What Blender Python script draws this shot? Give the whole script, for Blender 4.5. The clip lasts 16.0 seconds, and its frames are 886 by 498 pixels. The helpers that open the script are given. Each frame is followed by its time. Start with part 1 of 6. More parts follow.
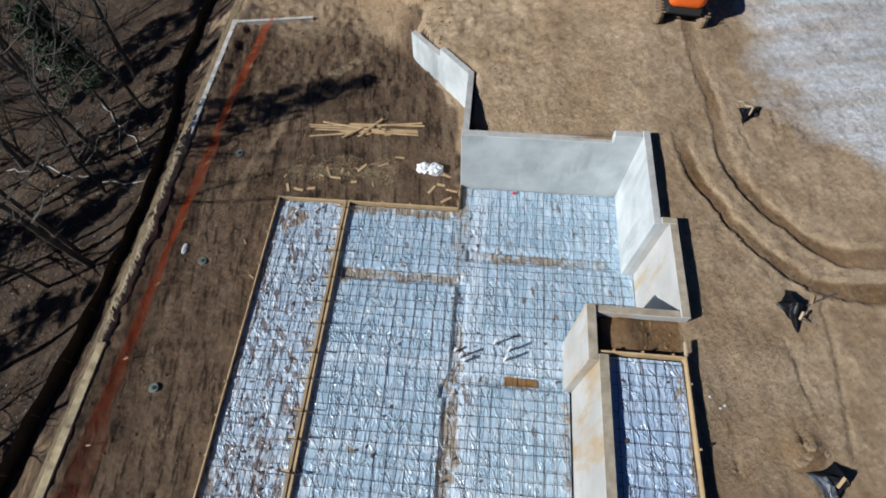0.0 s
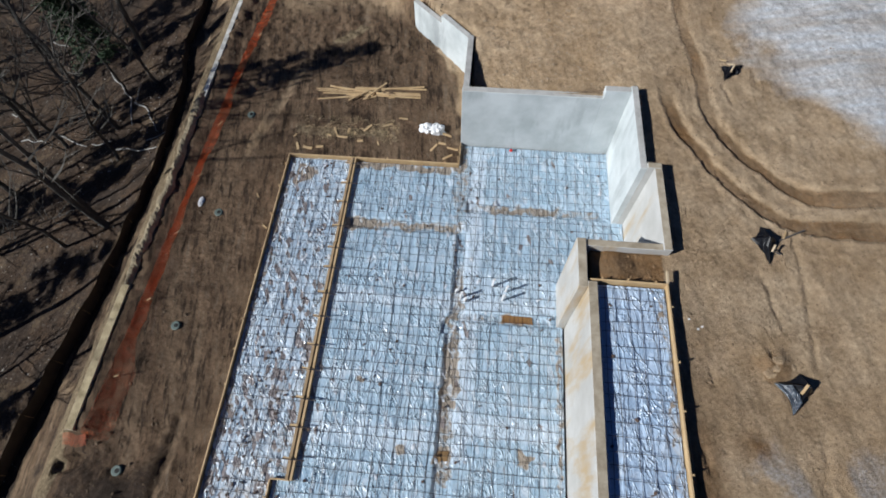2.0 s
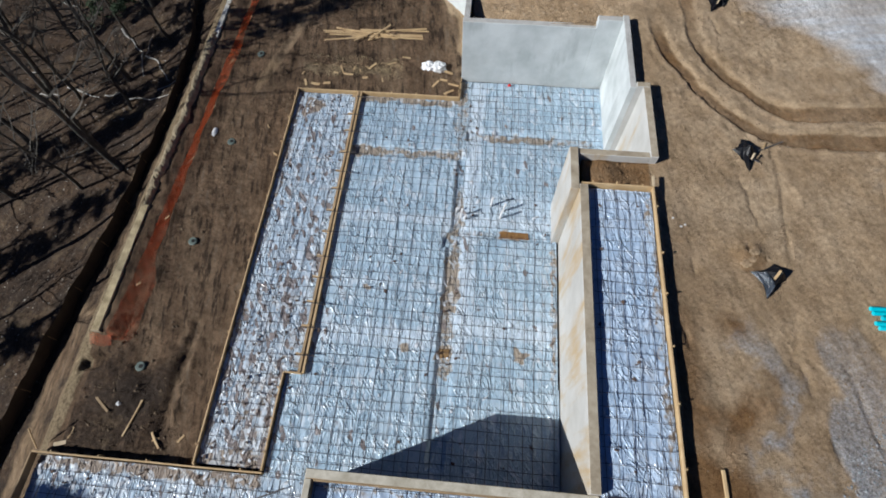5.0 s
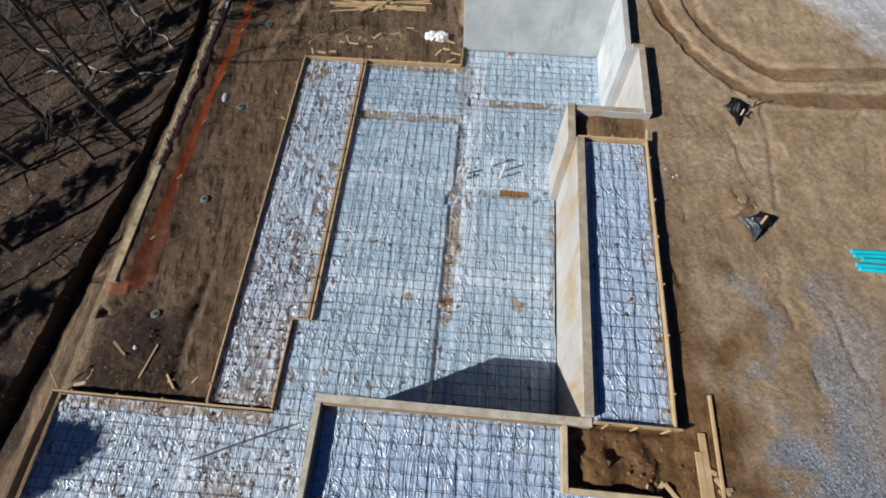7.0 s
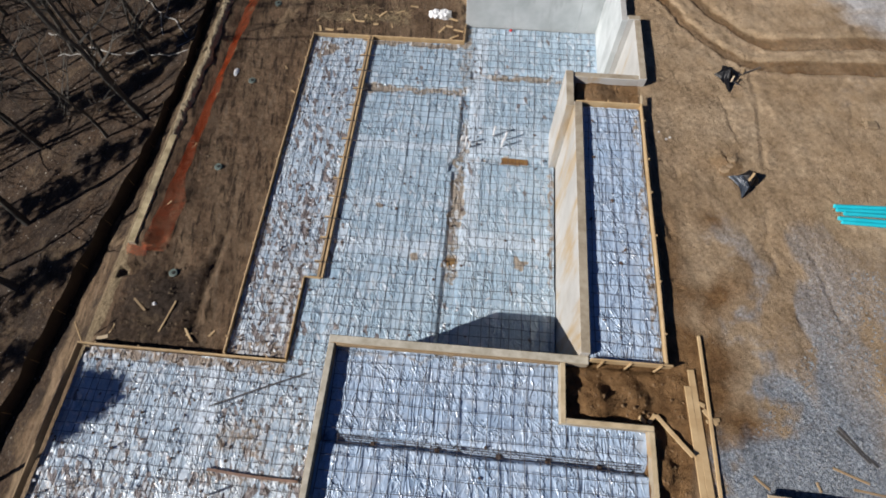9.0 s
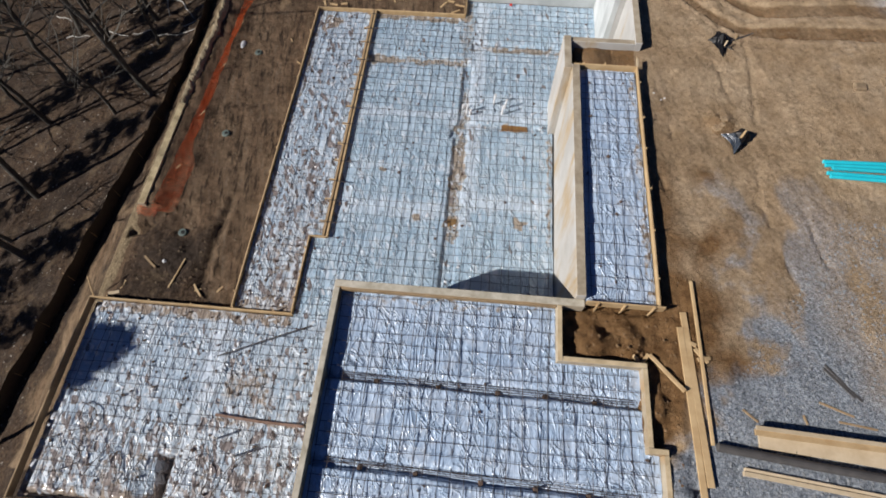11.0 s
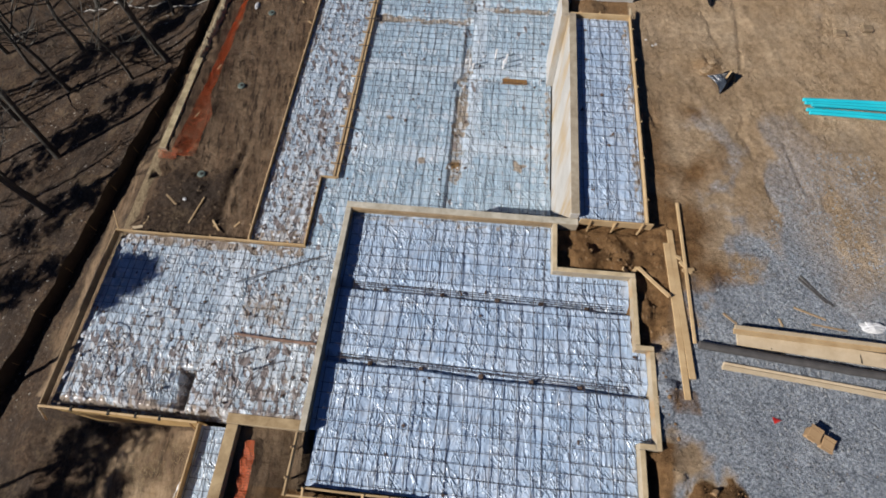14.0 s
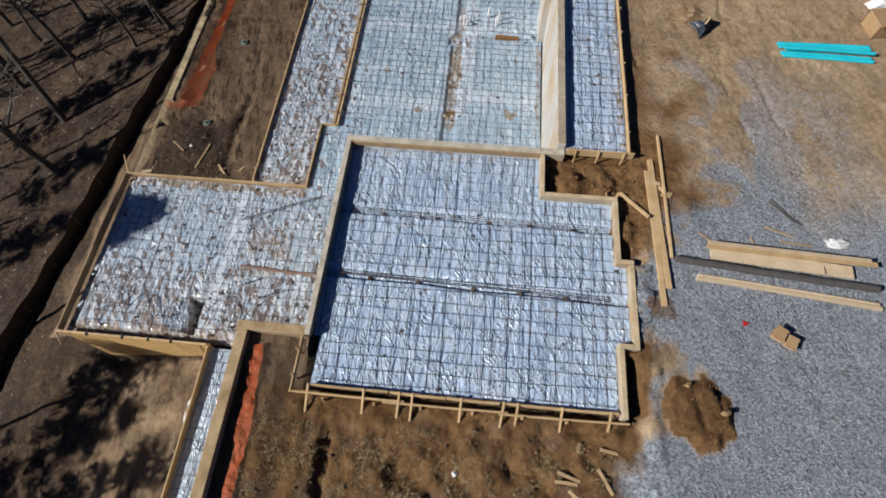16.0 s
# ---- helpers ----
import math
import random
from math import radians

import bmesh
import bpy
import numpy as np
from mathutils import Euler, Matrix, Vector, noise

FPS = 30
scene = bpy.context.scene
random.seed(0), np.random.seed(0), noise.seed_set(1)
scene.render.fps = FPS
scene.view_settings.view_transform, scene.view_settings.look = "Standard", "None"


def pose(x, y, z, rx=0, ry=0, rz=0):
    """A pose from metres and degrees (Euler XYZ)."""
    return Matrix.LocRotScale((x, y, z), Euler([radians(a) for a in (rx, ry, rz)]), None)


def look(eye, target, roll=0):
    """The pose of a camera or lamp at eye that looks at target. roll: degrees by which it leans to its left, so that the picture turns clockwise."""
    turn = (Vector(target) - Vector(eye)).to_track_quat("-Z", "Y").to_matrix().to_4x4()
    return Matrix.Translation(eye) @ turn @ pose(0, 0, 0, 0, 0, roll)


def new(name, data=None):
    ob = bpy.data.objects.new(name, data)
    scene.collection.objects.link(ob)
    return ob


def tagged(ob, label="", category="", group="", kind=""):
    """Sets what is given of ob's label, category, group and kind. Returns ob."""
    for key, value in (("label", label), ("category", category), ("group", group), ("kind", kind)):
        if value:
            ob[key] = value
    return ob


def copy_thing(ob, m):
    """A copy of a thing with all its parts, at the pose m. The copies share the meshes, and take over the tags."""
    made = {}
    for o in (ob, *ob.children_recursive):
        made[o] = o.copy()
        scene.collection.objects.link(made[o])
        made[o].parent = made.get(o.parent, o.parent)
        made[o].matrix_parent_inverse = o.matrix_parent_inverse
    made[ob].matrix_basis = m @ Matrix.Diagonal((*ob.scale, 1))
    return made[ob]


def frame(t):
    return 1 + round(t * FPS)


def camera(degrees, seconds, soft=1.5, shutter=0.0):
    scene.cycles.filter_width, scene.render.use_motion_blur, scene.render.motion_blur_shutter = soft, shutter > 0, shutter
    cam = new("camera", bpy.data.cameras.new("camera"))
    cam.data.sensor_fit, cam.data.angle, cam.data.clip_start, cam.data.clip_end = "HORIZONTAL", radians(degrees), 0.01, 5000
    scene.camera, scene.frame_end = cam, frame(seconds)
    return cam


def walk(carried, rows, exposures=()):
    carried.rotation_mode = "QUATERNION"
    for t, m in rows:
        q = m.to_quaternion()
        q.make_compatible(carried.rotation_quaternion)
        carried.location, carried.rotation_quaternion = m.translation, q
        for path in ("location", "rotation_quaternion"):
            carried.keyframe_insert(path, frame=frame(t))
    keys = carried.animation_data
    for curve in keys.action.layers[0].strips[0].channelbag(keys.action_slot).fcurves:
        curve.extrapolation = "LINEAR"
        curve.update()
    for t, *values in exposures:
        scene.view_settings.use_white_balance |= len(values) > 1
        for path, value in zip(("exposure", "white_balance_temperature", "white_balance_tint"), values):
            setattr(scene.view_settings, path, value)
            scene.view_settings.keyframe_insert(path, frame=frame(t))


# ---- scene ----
LENS = 80.5
cam = camera(LENS, 16.0, soft=1.8)
PATH = [
    (0, (1.396, 8.493, 15.007), (1.281, 9.427, 13.243), -2.2),
    (0.5, (1.362, 8.105, 15.106), (1.253, 9.035, 13.339), -1.9),
    (1, (1.402, 7.637, 15.202), (1.29, 8.564, 13.433), -2.0),
    (1.5, (1.393, 7.152, 15.275), (1.288, 8.074, 13.503), -1.7),
    (2, (1.423, 6.65, 15.311), (1.319, 7.567, 13.537), -1.7),
    (2.5, (1.482, 6.151, 15.299), (1.377, 7.067, 13.524), -1.7),
    (3, (1.474, 5.655, 15.276), (1.372, 6.569, 13.5), -1.6),
    (3.5, (1.486, 5.219, 15.254), (1.382, 6.127, 13.475), -1.7),
    (4, (1.512, 4.803, 15.201), (1.41, 5.707, 13.42), -1.6),
    (6.5, (1.696, 2.878, 15.05), (1.593, 3.765, 13.261), -1.6),
    (7, (1.689, 2.48, 15.094), (1.585, 3.369, 13.305), -1.6),
    (7.5, (1.7, 2.109, 15.121), (1.596, 2.995, 13.331), -1.6),
    (8, (1.705, 1.766, 15.172), (1.602, 2.651, 13.382), -1.6),
    (8.5, (1.707, 1.402, 15.209), (1.602, 2.289, 13.419), -1.6),
    (9, (1.692, 1.055, 15.269), (1.587, 1.939, 13.479), -1.7),
    (11.5, (1.841, -0.736, 15.078), (1.731, 0.154, 13.29), -1.7),
    (12, (1.867, -1.095, 15.101), (1.757, -0.206, 13.313), -1.6),
    (12.5, (1.89, -1.446, 15.126), (1.778, -0.554, 13.34), -1.7),
    (13, (1.919, -1.817, 15.164), (1.805, -0.925, 13.378), -1.8),
    (13.5, (1.95, -2.236, 15.163), (1.835, -1.344, 13.377), -1.8),
    (14, (1.988, -2.719, 15.084), (1.87, -1.827, 13.298), -2.0),
    (14.5, (2.002, -3.207, 15.071), (1.886, -2.315, 13.285), -2.0),
    (15, (2.062, -3.754, 15.051), (1.947, -2.865, 13.263), -2.0),
    (15.5, (2.156, -4.328, 15.02), (2.042, -3.436, 13.234), -1.8),
    (16, (2.262, -4.859, 15.022), (2.156, -3.974, 13.232), -1.5),
]
walk(cam, [(t, look(eye, target, roll)) for t, eye, target, roll in PATH], [(0.0, 0.25, 5980, 7), (4.0, 0.25, 6000, 7), (8.0, 0.25, 6420, 10), (12.0, 0.27, 6530, 11), (16.0, 0.29, 6520, 10)])

# ---- light ----
SUN_AZ, SUN_EL = 244.8, 32.0
world = bpy.data.worlds.new("sky")
scene.world = world
world.use_nodes = True
wn = world.node_tree
sky = wn.nodes.new("ShaderNodeTexSky")
sky.sky_type, sky.sun_disc = "NISHITA", False
sky.ozone_density, sky.dust_density = 4.0, 0.4
sky.sun_elevation, sky.sun_rotation = radians(SUN_EL), radians(SUN_AZ)
deep = wn.nodes.new("ShaderNodeMix")
deep.data_type, deep.blend_type = "RGBA", "MULTIPLY"
deep.inputs[0].default_value, deep.inputs[7].default_value = 1.0, (0.68, 0.90, 1.38, 1.0)
wn.links.new(sky.outputs[0], deep.inputs[6])
wn.links.new(deep.outputs[2], wn.nodes["Background"].inputs[0])
wn.nodes["Background"].inputs[1].default_value = 0.0198
sun_data = bpy.data.lights.new("sun", "SUN")
sun_data.energy, sun_data.angle, sun_data.color = 5.2, radians(0.55), (1.0, 0.955, 0.89)
sun = new("sun", sun_data)
sun_way = Vector((math.sin(radians(SUN_AZ)) * math.cos(radians(SUN_EL)), math.cos(radians(SUN_AZ)) * math.cos(radians(SUN_EL)), math.sin(radians(SUN_EL))))
sun.matrix_world = look(sun_way * 60, (0, 0, 0))

# ---- materials ----
def material(name, rough=0.8, metal=0.0, spec=0.4):
    m = bpy.data.materials.new(name)
    m.use_nodes = True
    b = m.node_tree.nodes["Principled BSDF"]
    b.inputs["Roughness"].default_value, b.inputs["Metallic"].default_value = rough, metal
    b.inputs["Specular IOR Level"].default_value = spec
    return m, m.node_tree, b


def noise_node(nt, scale, detail=4.0, rough=0.6, coords="Object", stretch=None, turn=0.0):
    tc = nt.nodes.new("ShaderNodeTexCoord")
    n = nt.nodes.new("ShaderNodeTexNoise")
    n.inputs["Scale"].default_value, n.inputs["Detail"].default_value, n.inputs["Roughness"].default_value = scale, detail, rough
    if stretch:
        mp = nt.nodes.new("ShaderNodeMapping")
        mp.vector_type = "TEXTURE"
        mp.inputs["Scale"].default_value, mp.inputs["Rotation"].default_value = [1 / k for k in stretch], (0, 0, turn)
        nt.links.new(tc.outputs[coords], mp.inputs[0])
        nt.links.new(mp.outputs[0], n.inputs["Vector"])
    else:
        nt.links.new(tc.outputs[coords], n.inputs["Vector"])
    return n.outputs["Fac"]


def ramp(nt, fac, *stops):
    r = nt.nodes.new("ShaderNodeValToRGB")
    e = r.color_ramp.elements
    while len(e) < len(stops):
        e.new(0.5)
    for k, (p, c) in zip(e, stops):
        k.position = p
        k.color = (*c, 1) if len(c) == 3 else c
    nt.links.new(fac, r.inputs[0])
    return r.outputs[0]


def grey(a):
    return (a, a, a)


def mix(nt, fac, a, b, mode="MIX"):
    m = nt.nodes.new("ShaderNodeMix")
    m.data_type, m.blend_type = "RGBA", mode
    for sock, v in ((m.inputs[0], fac), (m.inputs[6], a), (m.inputs[7], b)):
        if hasattr(v, "links"):
            nt.links.new(v, sock)
        elif sock == m.inputs[0]:
            sock.default_value = v
        else:
            sock.default_value = (*v, 1)
    return m.outputs[2]


def bump(nt, bsdf, *layers):
    last = None
    for fac, strength, dist in layers:
        b = nt.nodes.new("ShaderNodeBump")
        b.inputs["Strength"].default_value, b.inputs["Distance"].default_value = strength, dist
        nt.links.new(fac, b.inputs["Height"])
        if last:
            nt.links.new(last, b.inputs["Normal"])
        last = b.outputs[0]
    nt.links.new(last, bsdf.inputs["Normal"])


def attribute(nt, name):
    a = nt.nodes.new("ShaderNodeAttribute")
    a.attribute_name = name
    return a.outputs["Fac"]


def plain(name, dark, light, scale=8.0, rough=0.8, metal=0.0, spec=0.4, bumped=0.3, dist=0.01, stretch=None, fine=60.0):
    """Two tones of one surface, by coarse and fine grain."""
    m, nt, b = material(name, rough, metal, spec)
    n1, n2 = noise_node(nt, scale, stretch=stretch), noise_node(nt, fine, stretch=stretch)
    c = ramp(nt, n1, (0.3, dark), (0.7, light))
    c = mix(nt, 0.35, c, ramp(nt, n2, (0.3, dark), (0.7, light)))
    rnd = nt.nodes.new("ShaderNodeObjectInfo")
    shade = ramp(nt, rnd.outputs["Random"], (0.0, grey(0.78)), (1.0, grey(1.0)))
    c = mix(nt, 1.0, c, shade, "MULTIPLY")
    nt.links.new(c, b.inputs["Base Color"])
    bump(nt, b, (n1, bumped, dist), (n2, bumped, dist * 0.3))
    return m


def ground_material():
    m, nt, b = material("earth", 0.95, 0, 0.15)
    big, mid, fine, grit = noise_node(nt, 0.35, 5), noise_node(nt, 1.9, 10, 0.74), noise_node(nt, 8.0, 8, 0.76), noise_node(nt, 45.0, 4, 0.7)
    sand = mix(nt, ramp(nt, mid, (0.35, grey(0)), (0.65, grey(1))), (0.51, 0.365, 0.225), (0.77, 0.585, 0.395))
    sand = mix(nt, ramp(nt, big, (0.4, grey(0)), (0.6, grey(0.6))), sand, (0.44, 0.295, 0.165))
    mud = mix(nt, ramp(nt, mid, (0.35, grey(0)), (0.65, grey(1))), (0.106, 0.069, 0.043), (0.265, 0.174, 0.109))
    packed = noise_node(nt, 1.0, 5, 0.6, stretch=(1.7, 0.16, 1.0), turn=0.22)
    mud = mix(nt, ramp(nt, packed, (0.46, grey(0)), (0.62, grey(0.5))), mud, (0.305, 0.214, 0.138))
    gouges = noise_node(nt, 2.4, 7, 0.7, stretch=(2.2, 0.38, 1.0), turn=0.14)
    mud = mix(nt, ramp(nt, gouges, (0.51, grey(0)), (0.62, grey(0.9))), mud, (0.064, 0.044, 0.031))
    mud = mix(nt, ramp(nt, gouges, (0.34, grey(0.55)), (0.44, grey(0))), mud, (0.26, 0.205, 0.15))
    litter = mix(nt, ramp(nt, fine, (0.35, grey(0)), (0.68, grey(1))), (0.049, 0.032, 0.022), (0.170, 0.112, 0.072))
    litter = mix(nt, ramp(nt, noise_node(nt, 0.55, 7, 0.7), (0.42, grey(0)), (0.58, grey(0.8))), litter, (0.067, 0.051, 0.041))
    litter = mix(nt, ramp(nt, noise_node(nt, 0.8, 6, 0.75), (0.54, grey(0)), (0.66, grey(0.7))), litter, (0.215, 0.155, 0.098))
    gravel = mix(nt, ramp(nt, noise_node(nt, 17.0, 5, 0.8), (0.40, grey(0)), (0.60, grey(1))), (0.165, 0.198, 0.245), (0.64, 0.69, 0.765))
    pale = mix(nt, ramp(nt, noise_node(nt, 0.8, 6, 0.6, stretch=(0.35, 2.2, 1.0), turn=0.12), (0.38, grey(0)), (0.62, grey(1))), (0.72, 0.65, 0.59), (0.90, 0.93, 0.98))
    dug = mix(nt, ramp(nt, mid, (0.35, grey(0)), (0.65, grey(1))), (0.165, 0.085, 0.034), (0.37, 0.215, 0.100))
    straw = mix(nt, ramp(nt, fine, (0.35, grey(0)), (0.65, grey(1))), (0.17, 0.125, 0.075), (0.42, 0.325, 0.205))
    c = sand
    for name, colour, lo, hi in (("pale", pale, 0.30, 0.82), ("gravel", gravel, 0.26, 0.86), ("mud", mud, 0.3, 0.7), ("dug", dug, 0.35, 0.65), ("straw", straw, 0.45, 0.6), ("litter", litter, 0.35, 0.65)):
        f = nt.nodes.new("ShaderNodeMath")
        f.operation = "MULTIPLY_ADD"
        nt.links.new(fine if name == "gravel" else mid, f.inputs[0])
        f.inputs[1].default_value = 0.55
        g = nt.nodes.new("ShaderNodeMath")
        g.operation = "ADD"
        nt.links.new(attribute(nt, name), g.inputs[0])
        g.inputs[1].default_value = -0.275
        nt.links.new(g.outputs[0], f.inputs[2])
        c = mix(nt, ramp(nt, f.outputs[0], (lo, grey(0)), (hi, grey(1))), c, colour)
    patch = noise_node(nt, 0.9, 6, 0.7)
    streak = noise_node(nt, 1.0, 6, 0.65, stretch=(3.2, 0.6, 1.0), turn=0.55)
    c = mix(nt, 0.42, c, ramp(nt, patch, (0.3, grey(0.5)), (0.62, grey(1.0))), "MULTIPLY")
    c = mix(nt, 0.35, c, ramp(nt, streak, (0.3, grey(0.5)), (0.6, grey(1.0))), "MULTIPLY")
    c = mix(nt, 0.5, c, ramp(nt, fine, (0.32, grey(0.38)), (0.60, grey(1.0))), "MULTIPLY")
    c = mix(nt, 0.35, c, ramp(nt, grit, (0.3, grey(0.5)), (0.7, grey(1.0))), "MULTIPLY")
    c = mix(nt, 0.44, c, ramp(nt, gouges, (0.50, grey(1.0)), (0.66, grey(0.45))), "MULTIPLY")
    lumps = noise_node(nt, 5.0, 5, 0.62, stretch=(1.5, 0.8, 1.0), turn=0.7)
    c = mix(nt, 0.4, c, ramp(nt, lumps, (0.36, grey(0.68)), (0.56, grey(1.0))), "MULTIPLY")
    nt.links.new(c, b.inputs["Base Color"])
    bump(nt, b, (gouges, 0.6, 0.06), (mid, 0.32, 0.08), (lumps, 0.7, 0.08), (fine, 1.0, 0.072), (grit, 0.95, 0.024))
    return m


def threshold(nt, value, grain, spread, lo, hi):
    """A weight broken up by a grain into ragged patches."""
    f, g = nt.nodes.new("ShaderNodeMath"), nt.nodes.new("ShaderNodeMath")
    f.operation, g.operation = "MULTIPLY_ADD", "ADD"
    nt.links.new(grain, f.inputs[0])
    f.inputs[1].default_value = spread
    nt.links.new(value, g.inputs[0])
    g.inputs[1].default_value = -spread / 2
    nt.links.new(g.outputs[0], f.inputs[2])
    return ramp(nt, f.outputs[0], (lo, grey(0)), (hi, grey(1)))


def creases(nt, scale, stretch, turn, width):
    """Thin sharp folds: where a drawn-out noise passes its middle."""
    tc, mp, n = nt.nodes.new("ShaderNodeTexCoord"), nt.nodes.new("ShaderNodeMapping"), nt.nodes.new("ShaderNodeTexNoise")
    n.inputs["Scale"].default_value, n.inputs["Detail"].default_value, n.inputs["Distortion"].default_value = scale, 3.0, 0.7
    mp.vector_type = "TEXTURE"
    mp.inputs["Scale"].default_value, mp.inputs["Rotation"].default_value = [1 / k for k in stretch], (0, 0, turn)
    nt.links.new(tc.outputs["Object"], mp.inputs[0])
    nt.links.new(mp.outputs[0], n.inputs["Vector"])
    return ramp(nt, n.outputs["Fac"], (0.5 - width, grey(0)), (0.5, grey(1)), (0.5 + width * 0.6, grey(0)))


def shards(nt, scale, stretch, turn):
    """Ragged plates of torn film: a chance value for each, in two kinds."""
    tc, mp, n = nt.nodes.new("ShaderNodeTexCoord"), nt.nodes.new("ShaderNodeMapping"), nt.nodes.new("ShaderNodeTexNoise")
    n.inputs["Scale"].default_value, n.inputs["Detail"].default_value = 7.0, 3.0
    off, v, sep = nt.nodes.new("ShaderNodeVectorMath"), nt.nodes.new("ShaderNodeTexVoronoi"), nt.nodes.new("ShaderNodeSeparateColor")
    off.operation = "MULTIPLY_ADD"
    off.inputs[1].default_value = (0.16, 0.16, 0.0)
    nt.links.new(tc.outputs["Object"], n.inputs["Vector"])
    nt.links.new(n.outputs["Color"], off.inputs[0])
    nt.links.new(tc.outputs["Object"], off.inputs[2])
    mp.vector_type = "TEXTURE"
    mp.inputs["Scale"].default_value, mp.inputs["Rotation"].default_value = [1 / k for k in stretch], (0, 0, turn)
    nt.links.new(off.outputs[0], mp.inputs[0])
    nt.links.new(mp.outputs[0], v.inputs["Vector"])
    v.voronoi_dimensions, v.inputs["Scale"].default_value = "2D", scale
    nt.links.new(v.outputs["Color"], sep.inputs[0])
    return sep.outputs[0], sep.outputs[1]


def sheet_material(name, dark, light, soil_dark, soil_light, grime):
    """Clouded polythene over stone dust, creased in patches, with mud that has run onto it."""
    m, nt, b = material(name, 0.3, 0, 0.7)
    n1, n2, n3 = noise_node(nt, 1.1, 6, 0.65), noise_node(nt, 6.0, 5, 0.62), noise_node(nt, 22.0, 5, 0.65)
    n4 = noise_node(nt, 13.0, 6, 0.75)
    c = mix(nt, ramp(nt, n1, (0.32, grey(0)), (0.66, grey(1))), dark, light)
    c = mix(nt, ramp(nt, n2, (0.52, grey(0)), (0.70, grey(0.45))), c, (0.24, 0.32, 0.45))
    c = mix(nt, ramp(nt, n3, (0.56, grey(0)), (0.70, grey(0.55))), c, (0.74, 0.79, 0.86))
    c = mix(nt, ramp(nt, n4, (0.56, grey(0)), (0.66, grey(0.30))), c, (0.29, 0.31, 0.35))
    c = mix(nt, ramp(nt, noise_node(nt, 2.3, 5, 0.7), (0.50, grey(0)), (0.70, grey(grime))), c, (0.47, 0.44, 0.41))
    c = mix(nt, ramp(nt, attribute(nt, "lap"), (0.0, grey(0)), (1.0, grey(0.5))), c, (0.68, 0.75, 0.84))
    dirt = threshold(nt, attribute(nt, "dirt"), n2, 0.9, 0.40, 0.54)
    film = threshold(nt, attribute(nt, "dirt"), n4, 0.7, 0.30, 0.58)
    c = mix(nt, ramp(nt, film, (0, grey(0)), (1, grey(0.45))), c, (0.42, 0.38, 0.34))
    c = mix(nt, dirt, c, mix(nt, n3, soil_dark, soil_light))
    one, two = shards(nt, 5.2, (1.8, 0.70, 1.0), 0.3)
    torn = threshold(nt, attribute(nt, "tatter"), one, 1.0, 0.83, 0.84)
    flake = threshold(nt, attribute(nt, "tatter"), two, 1.0, 0.74, 0.75)
    c = mix(nt, ramp(nt, flake, (0, grey(0)), (1, grey(0.5))), c, (0.64, 0.70, 0.77))
    c = mix(nt, ramp(nt, torn, (0, grey(0)), (1, grey(0.9))), c, mix(nt, n4, (0.11, 0.085, 0.08), (0.29, 0.24, 0.22)))
    nt.links.new(c, b.inputs["Base Color"])
    nt.links.new(ramp(nt, dirt, (0, grey(0.24)), (1, grey(0.85))), b.inputs["Roughness"])
    b.inputs["Coat Weight"].default_value, b.inputs["Coat Roughness"].default_value, b.inputs["Coat IOR"].default_value = 0.5, 0.12, 1.6
    some = ramp(nt, noise_node(nt, 1.7, 3, 0.6), (0.46, grey(0.08)), (0.60, grey(1)))
    other = ramp(nt, noise_node(nt, 1.4, 3, 0.6, stretch=(1.0, 0.8, 1.3)), (0.44, grey(1)), (0.56, grey(0.05)))
    long_folds = creases(nt, 2.2, (1.7, 0.40, 1), 0.05, 0.05)
    slant_folds = mix(nt, 1.0, creases(nt, 2.6, (1.6, 0.42, 1), 0.62, 0.06), some, "MULTIPLY")
    cross_folds = mix(nt, 1.0, creases(nt, 3.0, (1.5, 0.5, 1), -0.45, 0.06), other, "MULTIPLY")
    fine_folds = mix(nt, 1.0, creases(nt, 6.0, (1.3, 0.5, 1), 0.8, 0.08), some, "MULTIPLY")
    bump(nt, b, (n2, 0.35, 0.03), (torn, 0.6, 0.015), (flake, 0.3, 0.010), (long_folds, 0.75, 0.030), (slant_folds, 0.9, 0.036), (cross_folds, 0.7, 0.020), (fine_folds, 0.6, 0.010), (noise_node(nt, 9.0, 2, 0.5, stretch=(1.4, 0.6, 1), turn=0.3), 0.4, 0.016))
    return m


EARTH = ground_material()
BLUE_SHEET = sheet_material("blue_white_polythene", (0.292, 0.42, 0.540), (0.43, 0.55, 0.66), (0.17, 0.135, 0.10), (0.40, 0.345, 0.285), 0.25)
DUSTY_SHEET = sheet_material("dusty_polythene", (0.313, 0.41, 0.525), (0.463, 0.56, 0.662), (0.14, 0.105, 0.08), (0.36, 0.30, 0.245), 0.32)
CLEAN_SHEET = sheet_material("clean_polythene", (0.31, 0.43, 0.60), (0.46, 0.565, 0.715), (0.12, 0.085, 0.06), (0.33, 0.28, 0.225), 0.35)


